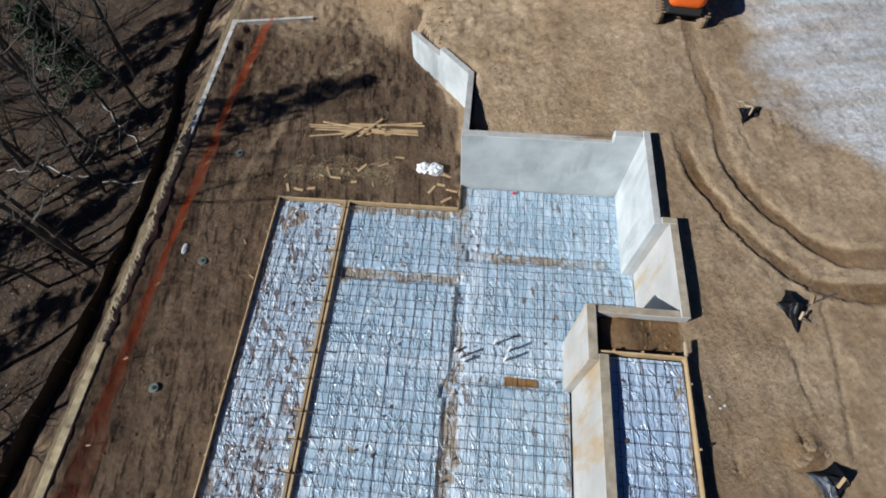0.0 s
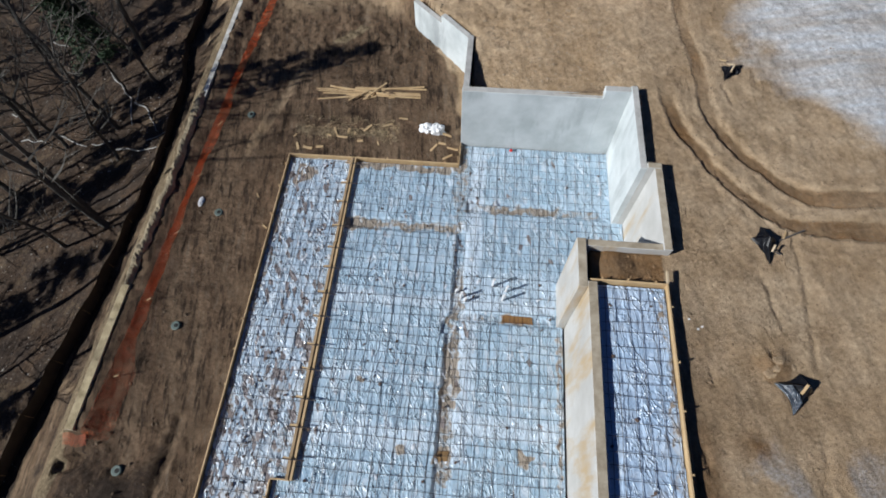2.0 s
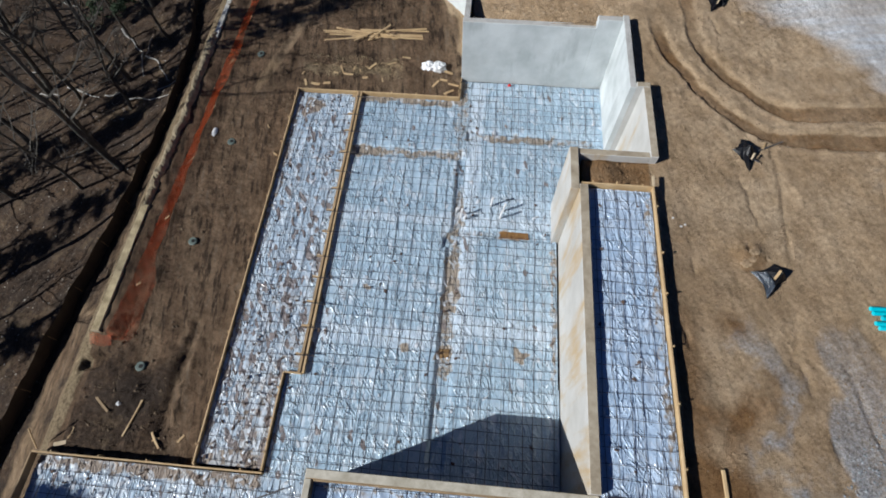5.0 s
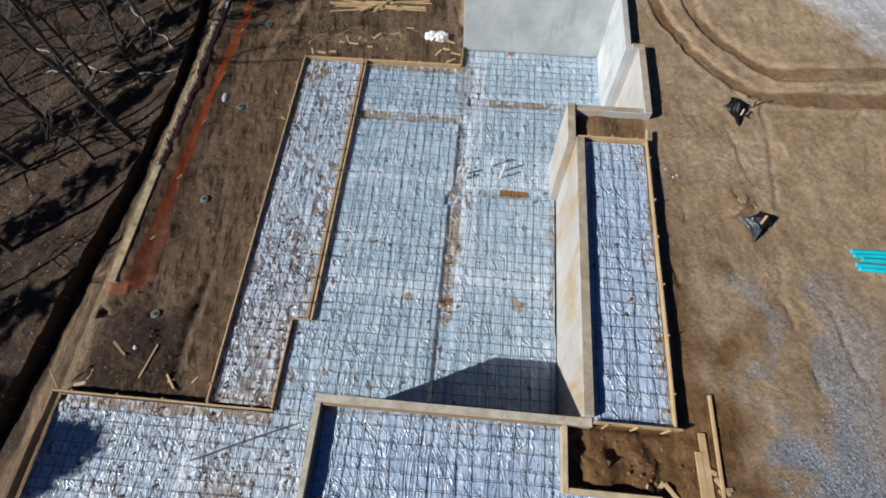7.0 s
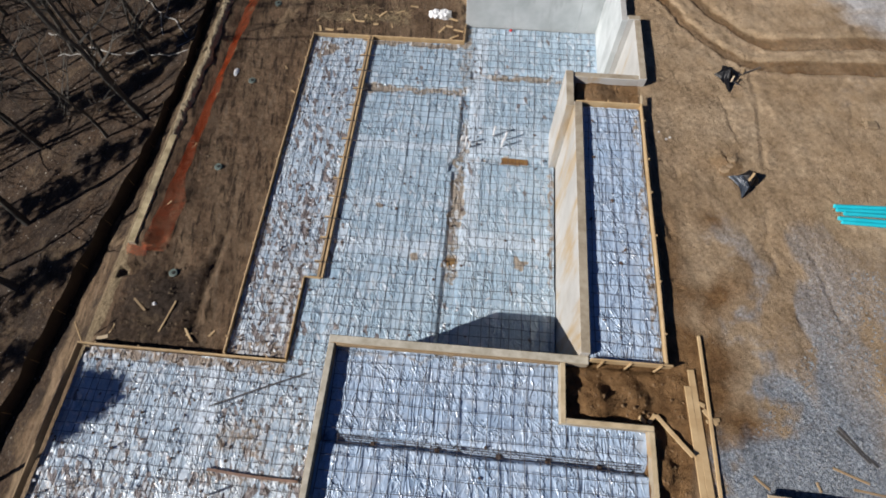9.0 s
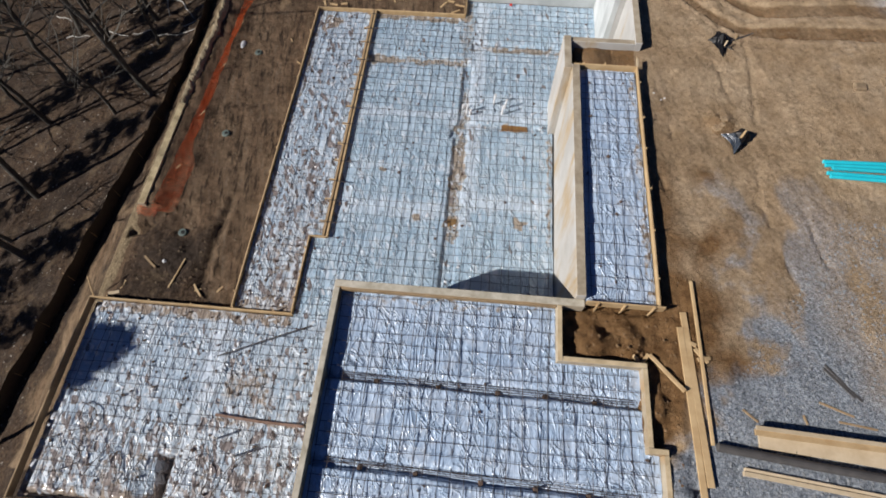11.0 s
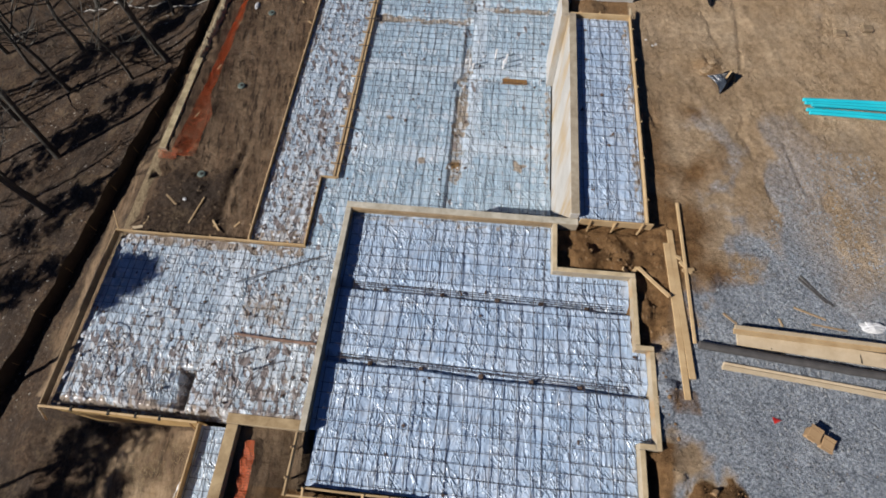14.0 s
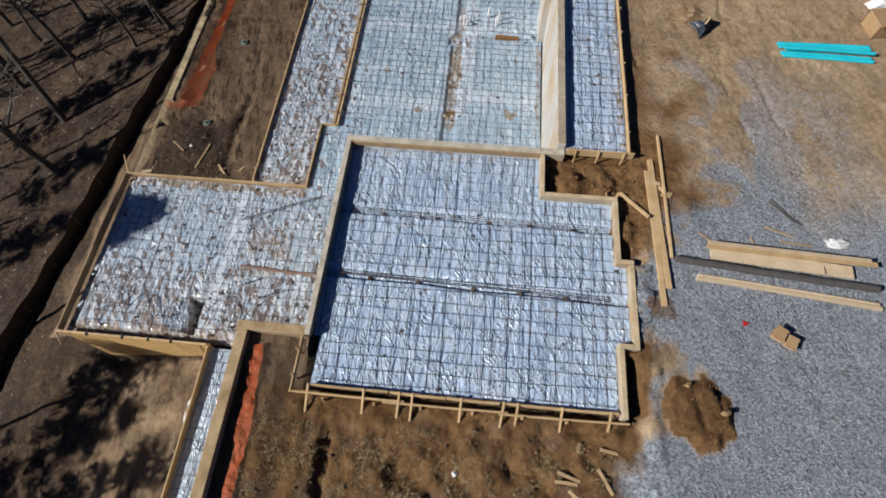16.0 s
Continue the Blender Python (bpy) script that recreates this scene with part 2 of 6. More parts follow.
def concrete(name, dark, light, stain, amount, top_dark=(0.27, 0.22, 0.155), top_light=(0.45, 0.39, 0.30)):
    """Cast concrete with run-down stains, and trodden mud on its top."""
    m, nt, b = material(name, 0.85, 0, 0.3)
    n1, n2, n3 = noise_node(nt, 0.8, 6, 0.6), noise_node(nt, 35.0, 5, 0.7), noise_node(nt, 1.3, 6, 0.6, stretch=(1.0, 1.0, 0.22))
    c = mix(nt, ramp(nt, n1, (0.35, grey(0)), (0.65, grey(1))), dark, light)
    c = mix(nt, ramp(nt, n3, (amount, grey(0)), (amount + 0.16, grey(0.85))), c, stain)
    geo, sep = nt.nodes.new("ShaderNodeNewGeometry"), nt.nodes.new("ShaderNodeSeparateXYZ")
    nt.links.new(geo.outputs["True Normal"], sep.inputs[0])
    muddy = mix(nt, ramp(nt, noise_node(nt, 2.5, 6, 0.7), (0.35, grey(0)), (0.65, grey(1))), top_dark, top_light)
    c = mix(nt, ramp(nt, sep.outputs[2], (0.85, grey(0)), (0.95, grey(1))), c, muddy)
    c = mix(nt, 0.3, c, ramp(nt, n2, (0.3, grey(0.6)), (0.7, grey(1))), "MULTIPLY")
    nt.links.new(c, b.inputs["Base Color"])
    bump(nt, b, (n1, 0.2, 0.02), (n2, 0.25, 0.004))
    return m


CONCRETE = concrete("cast_concrete", (0.40, 0.43, 0.435), (0.57, 0.60, 0.605), (0.30, 0.32, 0.325), 0.54, (0.36, 0.35, 0.33), (0.52, 0.51, 0.49))
TAN_CONCRETE = concrete("stained_concrete", (0.39, 0.38, 0.36), (0.49, 0.485, 0.47), (0.40, 0.29, 0.155), 0.50)
CURB_CONCRETE = concrete("weathered_concrete", (0.24, 0.19, 0.13), (0.40, 0.33, 0.24), (0.13, 0.105, 0.08), 0.52, (0.23, 0.18, 0.10), (0.50, 0.41, 0.255))
PALE_CURB = concrete("pale_weathered_concrete", (0.30, 0.29, 0.26), (0.50, 0.49, 0.46), (0.16, 0.14, 0.11), 0.52, (0.36, 0.34, 0.30), (0.62, 0.61, 0.58))
GREY_RIM = concrete("dusty_concrete", (0.30, 0.245, 0.17), (0.44, 0.38, 0.29), (0.36, 0.23, 0.11), 0.50, (0.34, 0.305, 0.235), (0.56, 0.52, 0.435))
TAN_RIM = concrete("tan_muddied_concrete", (0.30, 0.22, 0.13), (0.44, 0.35, 0.23), (0.34, 0.20, 0.09), 0.48, (0.27, 0.185, 0.095), (0.47, 0.35, 0.20))
FORM_RIM = concrete("tan_dusty_concrete", (0.30, 0.245, 0.17), (0.44, 0.38, 0.29), (0.36, 0.23, 0.11), 0.50, (0.40, 0.31, 0.19), (0.60, 0.48, 0.31))
LUMBER = plain("sawn_pine", (0.40, 0.26, 0.125), (0.60, 0.44, 0.25), 3.0, 0.7, stretch=(1, 1, 1), bumped=0.2)
OLD_LUMBER = plain("weathered_pine", (0.24, 0.16, 0.085), (0.45, 0.32, 0.18), 3.0, 0.75, bumped=0.2)
STEEL = plain("rusty_rebar", (0.045, 0.040, 0.042), (0.115, 0.088, 0.078), 20.0, 0.7, 0.4, bumped=0.3, dist=0.003)

# ---- helpers ----
def mesh_of(bm, mat, smooth=False):
    me = bpy.data.meshes.new("mesh")
    bm.normal_update()
    bm.to_mesh(me)
    bm.free()
    me.materials.append(mat)
    if smooth:
        me.shade_smooth()
    return me


def part(name, bm, mat, parent=None, label="", smooth=False):
    ob = new(name, mesh_of(bm, mat, smooth))
    if parent:
        ob.parent = parent
    return tagged(ob, label)


def thing(name, label, category, group="", kind="", at=(0, 0, 0)):
    ob = tagged(new(name), label, category, group, kind)
    ob.location = at
    return ob


def add_box(bm, lo, hi, bevel=0.0, jitter=0.0):
    """An upright block from corner to corner, with worn edges."""
    vs = bmesh.ops.create_cube(bm, size=1.0)["verts"]
    for v in vs:
        v.co = Vector([(a + b) / 2 + (b - a) * c for a, b, c in zip(lo, hi, v.co)])
        if jitter:
            v.co += Vector([random.uniform(-jitter, jitter) for _ in range(3)])
    if bevel:
        es = list({e for v in vs for e in v.link_edges})
        bmesh.ops.bevel(bm, geom=es, offset=bevel, segments=1, affect="EDGES")
    return bm


def box_bm(lo, hi, bevel=0.008, jitter=0.0):
    return add_box(bmesh.new(), lo, hi, bevel, jitter)


def add_beam(bm, a, b, w, h, bevel=0.004, bow=0.0, up=(0, 0, 1)):
    """A length of lumber from a to b, w across and h deep, slightly bowed."""
    a, b = Vector(a), Vector(b)
    ahead = (b - a).normalized()
    side = ahead.cross(Vector(up))
    side = side.normalized() if side.length > 1e-4 else Vector((1, 0, 0))
    top = side.cross(ahead)
    n = 5 if bow else 2
    rings = []
    for k in range(n):
        f = k / (n - 1)
        c = a.lerp(b, f) + side * bow * math.sin(f * math.pi)
        e = bevel
        ring = [(-w / 2 + e, -h / 2), (w / 2 - e, -h / 2), (w / 2, -h / 2 + e), (w / 2, h / 2 - e), (w / 2 - e, h / 2), (-w / 2 + e, h / 2), (-w / 2, h / 2 - e), (-w / 2, -h / 2 + e)]
        rings.append([bm.verts.new(c + side * u + top * v) for u, v in ring])
    for r, s in zip(rings, rings[1:]):
        for k in range(8):
            bm.faces.new((r[k], r[(k + 1) % 8], s[(k + 1) % 8], s[k]))
    bm.faces.new(rings[0][::-1])
    bm.faces.new(rings[-1])
    return bm


def beam_bm(*args, **kw):
    return add_beam(bmesh.new(), *args, **kw)


def add_tube(bm, pts, radii, sides=6, cap=True):
    pts = [Vector(p) for p in pts]
    if not hasattr(radii, "__len__"):
        radii = [radii] * len(pts)
    rings = []
    for k, p in enumerate(pts):
        way = (pts[min(k + 1, len(pts) - 1)] - pts[max(k - 1, 0)]).normalized()
        u = way.cross(Vector((0.31, 0.17, 0.93)))
        u = u.normalized() if u.length > 1e-3 else Vector((1, 0, 0))
        v = way.cross(u)
        rings.append([bm.verts.new(p + (u * math.cos(q) + v * math.sin(q)) * radii[k]) for q in (2 * math.pi * i / sides for i in range(sides))])
    for r, s in zip(rings, rings[1:]):
        for k in range(sides):
            bm.faces.new((r[k], r[(k + 1) % sides], s[(k + 1) % sides], s[k]))
    if cap:
        bm.faces.new(rings[0][::-1])
        bm.faces.new(rings[-1])
    return bm


def smoothstep(a, b, x):
    t = np.clip((x - a) / (b - a), 0, 1)
    return t * t * (3 - 2 * t)


def fbm(x, y, scale, seed=0.0, octaves=3):
    return noise.fractal(Vector((x * scale + seed * 7.3, y * scale - seed * 3.1, seed)), 1.0, 2.0, octaves)


def bands(x, y, table):
    """The strongest of the soft-edged rectangles at a place."""
    best = 0.0
    for a, b, c, d, k in table:
        e = min(x - a, c - x, y - b, d - y)
        if e > -0.12:
            best = max(best, k * float(smoothstep(-0.12, 0.10, e)))
    return best


# ---- ground ----
def bank(x, y):
    """The slope west of the yard, down to the floor of the woods."""
    if y > 4.5:
        return float(np.interp(-x, (9.6, 10.1, 12.5, 13.5, 15.2, 17.0, 20.0, 24.0, 40.0, 400.0), (-0.2, -0.55, -3.7, -4.3, -5.1, -5.6, -6.4, -7.6, -10.0, -10.0)))
    return float(np.interp(-x, (9.5, 12.5, 13.5, 15.2, 17.0, 20.0, 24.0, 40.0, 400.0), (-2.5, -3.7, -4.3, -5.1, -5.6, -6.4, -7.6, -10.0, -10.0)))


def upper(x, y):
    h = 2.78
    if y > 19:
        h -= 0.2 * max(0.0, min(9.0, 6.6 - x)) * float(smoothstep(18.9, 19.6, y))
    h += 0.25 * float(smoothstep(9.0, 14.0, x)) * float(smoothstep(6.0, 14.0, y))
    if 1.1 < y <= 3.1 and 6.0 < x < 6.9:
        h -= 0.16 * float(smoothstep(6.9, 6.5, x))
    if 3.1 < y < 4.5 and 4.1 < x < 6.9:
        h -= 0.20 * float(smoothstep(6.9, 6.2, x))
    if y < -1.5 and x < 6.6:
        h -= 0.33 * float(smoothstep(6.9, 5.9, x)) * float(smoothstep(-1.2, -2.6, y))
    return h


WING = ((0.85, 18.9), (0.85, 22.7), (-1.5, 25.3), (-4.5, 31.0), (-4.5, 400.0))


def wing_side(x, y):
    """How far east (+) of the wing wall's line."""
    for (ax, ay), (bx, by) in zip(WING, WING[1:]):
        if y <= by:
            f = (y - ay) / (by - ay)
            lx = ax + (bx - ax) * f
            return (x - lx) * (by - ay) / math.hypot(bx - ax, by - ay)
    return 1.0


def level(x, y):
    low = -0.25
    if y > 19.05:
        s = wing_side(x, y)
        soft = 0.08 + 1.6 * float(smoothstep(24.6, 27.5, y))
        f = float(smoothstep(-soft, soft, s - 0.15))
        west = low if x > -9.55 else bank(x, y)
        return west * (1 - f) + upper(x, y) * f
    east = 6.22 if y > 16.1 else 6.57 if y > 13.48 else 4.6 if y > 4.5 else -1.4 if y > -1.3 else -3.0
    if x > east:
        if 4.4 < y < 12.45 and x < 6.52:
            return 2.5
        if -2.6 < y < 4.4 and -1.45 < x < 4.1 or (-2.6 < y < 3.05 and -1.45 < x < 6.0) or (-1.1 < y < 1.3 and -1.45 < x < 6.35):
            return 2.3
        if 12.5 < y < 13.45 and x < 6.5:
            return 2.80
        if x < -1.5:
            return 2.45 + 0.17 * float(smoothstep(-1.5, -2.2, x))
        return upper(x, y)
    if 0.84 < x and y > 4.4 or (y > -1.15 and x > -9.85 and y < 4.5) or (-5.38 < x and 4.4 < y < 17.95):
        return -0.75
    if y < -1.15:
        if x > -5.3:
            return -0.4
        return float(np.interp(x, (-13.5, -9.9, -6.7, -5.3), (-4.3, -3.3, -2.05, -1.5))) if x > -13.5 else bank(x, y)
    return low if x > (-9.55 if y > 8 else -9.65) else bank(x, y)


def axis(lo, hi, step, keys, fine):
    """Grid lines, closer over the fine stretch, with the keys among them and wide steps far off."""
    inner = [*np.arange(lo, fine[0], step), *np.arange(fine[0], fine[1], step / 2), *np.arange(fine[1], hi + 1e-6, step)]
    inner = [v for v in inner if min(abs(v - k) for k in keys) > 0.05]
    grow, out = step, []
    v = hi
    while v < 420:
        grow *= 1.35
        v += grow
        out.append(v)
    grow, low = step, []
    v = lo
    while v > -420:
        grow *= 1.35
        v -= grow
        low.append(v)
    return np.array(sorted(low + list(inner) + list(keys) + out))


RUTS = (((7.19, 23.0), (7.18, 20.6), (7.25, 19.0), (7.5, 17.85), (7.99, 17.0), (8.38, 16.3), (8.92, 15.57), (9.4, 15.11), (9.89, 14.71), (10.53, 14.53), (11.98, 14.45), (16.0, 14.4)), ((8.1, 24.6), (8.13, 23.06), (8.24, 21.69), (8.40, 20.84), (8.44, 19.55), (8.42, 18.82), (8.55, 18.14), (8.84, 17.58), (9.26, 16.9), (9.76, 16.33), (10.31, 15.82), (10.93, 15.46), (12.29, 15.5), (16.0, 15.6)))


def beside(x, y, lines):
    """The distance to the nearest of some lines, and its signed value, + on the left of its run."""
    best, signed = 9.0, 9.0
    for line in lines:
        for (ax, ay), (bx, by) in zip(line, line[1:]):
            ux, uy = bx - ax, by - ay
            f = min(1, max(0, ((x - ax) * ux + (y - ay) * uy) / (ux * ux + uy * uy)))
            d = math.hypot(x - ax - f * ux, y - ay - f * uy)
            if d < best:
                best, signed = d, d if ux * (y - ay) - uy * (x - ax) > 0 else -d
    return best, signed


def rut_depth(x, y, colour=False):
    """Wheel ruts: a sheer shaded side, a flat floor and a soft far side."""
    d, s = beside(x, y, RUTS)
    if d > 1:
        return 0.0
    s += 0.07 * fbm(x, y, 2.2, 71)
    half = 0.19 + 0.10 * float(smoothstep(10.0, 11.5, x))
    floor = float(smoothstep(-half - 0.035, -half + 0.035, s)) * float(smoothstep(half + 0.16, half - 0.04, s))
    if colour:
        return floor * (1 - (0.12 + 0.3 * float(smoothstep(8.0, 7.6, x))) * float(smoothstep(18.2, 20.0, y)))
    lip = math.exp(-((s + half + 0.10) / 0.07) ** 2) + 0.8 * math.exp(-((s - half - 0.16) / 0.09) ** 2) * max(0.0, 0.6 + 2.0 * fbm(x, y, 2.6, 73))
    return (-0.075 * floor + 0.022 * lip) * (1 - (0.5 + 0.5 * float(smoothstep(8.0, 7.6, x))) * float(smoothstep(18.2, 20.0, y))) * (1 - 0.5 * float(smoothstep(11.0, 12.5, x)))


CRACKS = (((10.02, 14.1), (10.01, 12.79), (9.92, 11.63), (9.80, 10.60)), ((9.59, 8.91), (9.58, 8.45), (9.36, 7.92), (9.56, 7.72), (9.64, 7.24)), ((10.60, 7.72), (10.68, 7.33), (10.74, 6.82), (10.87, 6.18), (11.08, 5.77)), ((9.87, 6.04), (9.98, 5.62)), ((10.08, 20.3), (10.08, 19.67)), ((10.61, 20.02), (10.84, 19.49)), ((12.3, 21.55), (13.33, 21.2)), ((9.03, 19.59), (9.21, 18.99)), ((13.7, 23.45), (14.54, 23.27)), ((12.87, 14.1), (12.41, 13.59)), ((12.73, 13.09), (12.36, 11.36)), ((7.33, 11.0), (7.36, 10.07)), ((8.76, 11.06), (8.83, 10.59)), ((8.97, 13.05), (9.13, 12.14), (9.26, 11.45)), ((9.14, -1.10), (9.93, -1.12), (10.62, -1.12), (11.66, -1.11)), ((6.91, 8.45), (6.98, 8.16)), ((8.3, 5.95), (8.54, 5.85)))


def crack_depth(x, y):
    """Narrow tyre edges pressed into the earth, steep on one side."""
    d, s = beside(x, y, CRACKS)
    if d > 0.3:
        return 0.0
    s += 0.04 * fbm(x, y, 3.0, 74)
    return -0.05 * float(smoothstep(-0.035, 0.02, s)) * float(smoothstep(0.20, 0.05, s)) * (0.75 + 0.9 * fbm(x, y, 1.4, 76))


def mound(x, y):
    h = 0.0
    for cx, cy, r, k in ((7.40, -2.45, 0.65, 0.06), (7.85, -2.05, 0.45, 0.07), (4.9, 3.6, 0.5, 0.20), (5.7, 3.7, 0.55, 0.17), (5.3, 12.95, 0.6, 0.12), (6.6, 0.2, 0.4, 0.1), (6.35, 2.2, 0.45, 0.12), (-8.4, 6.4, 1.0, 0.15), (8.85, 10.65, 0.5, 0.14), (1.2, -4.3, 0.5, -0.15), (3.0, -4.0, 0.6, 0.12)):
        d = math.hypot(x - cx, y - cy) / r
        if d < 1:
            h += k * (1 - d * d) ** 1.5 * (1 + 0.25 * fbm(x, y, 4.0, 3))
    e = 1.0 - math.hypot((x - 7.64) / 0.83, (y + 2.34) / 0.87) + 0.30 * fbm(x, y, 1.5, 57)
    if e > 0:
        h += 0.12 * float(smoothstep(0.0, 0.30, e)) + 0.03 * fbm(x, y, 2.6, 58, 5)
    for ax, ay, bx, by, r, k in ((-0.72, -3.75, -0.66, -4.75, 0.15, -0.22), (7.57, -1.95, 7.73, -2.80, 0.08, -0.045), (8.04, -1.85, 8.19, -2.25, 0.07, -0.045), (6.24, -1.35, 6.27, -2.65, 0.10, -0.28), (-6.75, 5.5, -6.6, 8.6, 0.16, -0.10), (-9.66, 7.02, -9.02, 7.28, 0.20, -0.30), (-6.25, 21.9, -6.65, 18.9, 0.18, -0.05), (-5.55, 22.2, -6.0, 18.9, 0.18, -0.05)):
        ux, uy = bx - ax, by - ay
        f = min(1, max(0, ((x - ax) * ux + (y - ay) * uy) / (ux * ux + uy * uy)))
        d = math.hypot(x - ax - f * ux, y - ay - f * uy) / r
        if d < 1.3:
            h += k * float(smoothstep(1.25, 0.6, d + 0.5 * fbm(x, y, 3.0, 81)))
    return h


def ground_z(x, y):
    z = level(x, y)
    if z in (-0.75, 2.5, 2.3):
        return z
    z += (0.10 if x < -11 else 0.045) * fbm(x, y, 0.7, 1) + (0.018 if x > 6.7 else 0.035) * fbm(x, y, 3.1, 2) + mound(x, y)
    if y > 20.5 and x < 4 and x > -9.4:
        z += 0.16 * float(smoothstep(20.5, 24.0, y)) * abs(fbm(x, y, 1.6, 77)) + 0.05 * abs(fbm(x, y, 4.5, 78))
    if x < -5.6 and x > -13 and y < -1.5:
        z += 0.07 * fbm(x, y, 2.0, 95, 4) + 0.04 * abs(fbm(x, y, 5.0, 96))
    if -9.3 < x < -6.2 and 4.7 < y < 8.5:
        z += 0.10 * abs(fbm(x, y, 2.8, 79))
    if -9.5 < x < -8.6 and y > 8.0:
        z += 0.15 * float(smoothstep(-8.7, -9.25, x))
    if y < -2.8 and -1.6 < x < 6.5:
        z += 0.11 * fbm(x, y, 2.4, 51, 5) + 0.05 * abs(fbm(x, y, 4.8, 53, 4))
    elif y < 4.5 and 4.1 < x < 6.9:
        z += 0.10 * fbm(x, y, 2.4, 51, 5) + 0.09 * abs(fbm(x, y, 4.8, 53, 4)) + 0.035 * fbm(x, y, 9.0, 54, 3)
    return z + (rut_depth(x, y) + crack_depth(x, y) if x > 6.8 else 0.0)


def build_ground():
    keys_x = (-9.9, -9.86, -9.6, -9.5, -5.4, -5.3, -3.12, -2.98, -1.45, -1.35, 4.05, 4.15, 4.5, 4.62, 6.17, 6.27, 6.47, 6.6)
    keys_y = (-2.65, -2.55, -1.3, -1.2, -1.12, 4.38, 4.46, 4.52, 12.42, 12.5, 13.42, 13.5, 16.05, 16.15, 19.0, 19.1)
    xs, ys = axis(-26.0, 17.0, 0.10, keys_x, (6.9, 11.6)), axis(-8.0, 32.0, 0.10, keys_y, (13.6, 18.6))
    verts, weights = [], []
    for y in ys:
        for x in xs:
            x, y = float(x), float(y)
            near = -30 < x < 20 and -12 < y < 36
            z = ground_z(x, y) if near else level(x, y)
            verts.append((x, y, z))
            n = fbm(x, y, 0.45, 5) * 0.9 if near else 0.0
            litter = max(float(smoothstep(-13.3, -14.4, x + 0.5 * n)), (0.40 + 0.24 * float(smoothstep(8.0, 12.0, y)) + 0.5 * fbm(x, y, 0.9, 59)) if x < -9.6 and y > 4 else 0.0)
            if -9.4 < x < -5.8 and 4.6 < y < 9:
                litter = max(litter, 0.75 * float(smoothstep(8.4, 6.8, y + n)) * float(smoothstep(-5.9, -6.9, x + n)))
            # Dark litter; beside the plywood form it also stands in for shadow.
            if y < (-1.2 if x > -9.85 else -0.5) and x < -5:
                litter = max(litter, 0.66 * float(smoothstep(-8.2, -10.2, x + 0.9 * n)))
            yard = float(smoothstep(0.3, -0.3, wing_side(x, y) + n)) if y > 19 else (1.0 if x < 4.3 else 0.0)
            mud = yard * (0.95 if x > -9.6 else 0.62 + 0.15 * n)
            if yard and y > 24:
                mud = 0.95 - 0.6 * float(smoothstep(24, 28, y + n))
            if x > 3.9 and y < 5.2 and x < 8.6:
                mud = 0.60 * float(smoothstep(7.9, 6.6, x + 0.6 * n)) * (1 - 0.9 * float(smoothstep(2.0, 1.3, y + 0.4 * n)) * float(smoothstep(-1.1, -0.4, y + 0.4 * n)))
            if 4.4 < x < 6.6 and 12 < y < 14:
                mud = 0.42
            if y < -1.3 and x > -5:
                mud = 0.62 * float(smoothstep(6.4, 5.4, x + 0.4 * n))
            if y < -1.2 and x < -5:
                mud = 0.54 + 0.3 * fbm(x, y, 0.8, 97)
            if -7.2 < x < -4.6 and 15 < y < 22.6:
                mud -= 0.42 * float(smoothstep(0.34, 0.16, abs(x + 6.15 - 0.30 * (y - 21.6)) + 0.12 * n)) * float(smoothstep(15.2, 18.0, y))
            heap = float(smoothstep(-0.06, 0.10, 1.0 - math.hypot((x - 7.64) / 0.83, (y + 2.34) / 0.87) + 0.30 * fbm(x, y, 1.5, 57)))
            mud = mud * (1 - heap) + 0.45 * heap
            if x > 6.7:
                mud = max(mud, 0.46 * float(smoothstep(9.3, 7.0, x + n)) * float(smoothstep(16.5, 10.5, y)) * float(smoothstep(0.5, 3.0, y)))
            if x > 6.8 and y > 12:
                dug_in = 0.62 * rut_depth(x, y, True)
            baked = 0.60 * float(smoothstep(10.2, 7.6, x + n)) * float(smoothstep(13.5, 7.0, y + n)) if x > 6.6 and y > 2 else 0.0
            gravel = 0.0
            if x > 6.46 or (y < -2.9 and x > 4.0):
                edge = 7.15 + 0.35 * n + 1.35 * float(smoothstep(2.6, 3.5, y + 0.3 * n)) - 0.25 * max(0.0, y - 6.0) - 2.1 * float(smoothstep(-2.2, -3.6, y + 0.4 * n)) - 1.2 * float(smoothstep(2.0, 1.3, y)) * float(smoothstep(-1.1, -0.4, y))
                gravel = float(smoothstep(-0.9, 1.0, x - edge + 0.9 * n + 1.0 * fbm(x, y, 0.9, 41) + 0.9 * fbm(x, y, 2.6, 43, 5))) * (0.95 - 0.42 * float(smoothstep(2.2, 8.0, y)) - 0.6 * float(smoothstep(8.2, 9.8, y + n)))
            gravel *= 1 - heap
            gravel *= 1 - 0.5 * float(smoothstep(10.3, 12.8, x + n)) * float(smoothstep(1.6, 4.0, y + 0.6 * n))
            if gravel and y > 2.5:
                gravel *= 1 - 0.6 * float(smoothstep(0.0, 0.30, fbm(x, y * 0.45, 0.9, 93))) * float(smoothstep(2.8, 5.5, y))
            pale = 0.85 * float(smoothstep(-1.6, 1.2, x - 10.2 + n * 1.2 + 0.9 * min(0.0, y - 20.8)))
            pale = max(pale, 0.28 * float(smoothstep(9.3, 12.8, x + n)) * float(smoothstep(8.0, 12.0, y + n)))
            dug = 0.0
            if x > 6.8 and y > 12:
                dug = max(0.0, dug_in) * (0.85 + 0.3 * n)
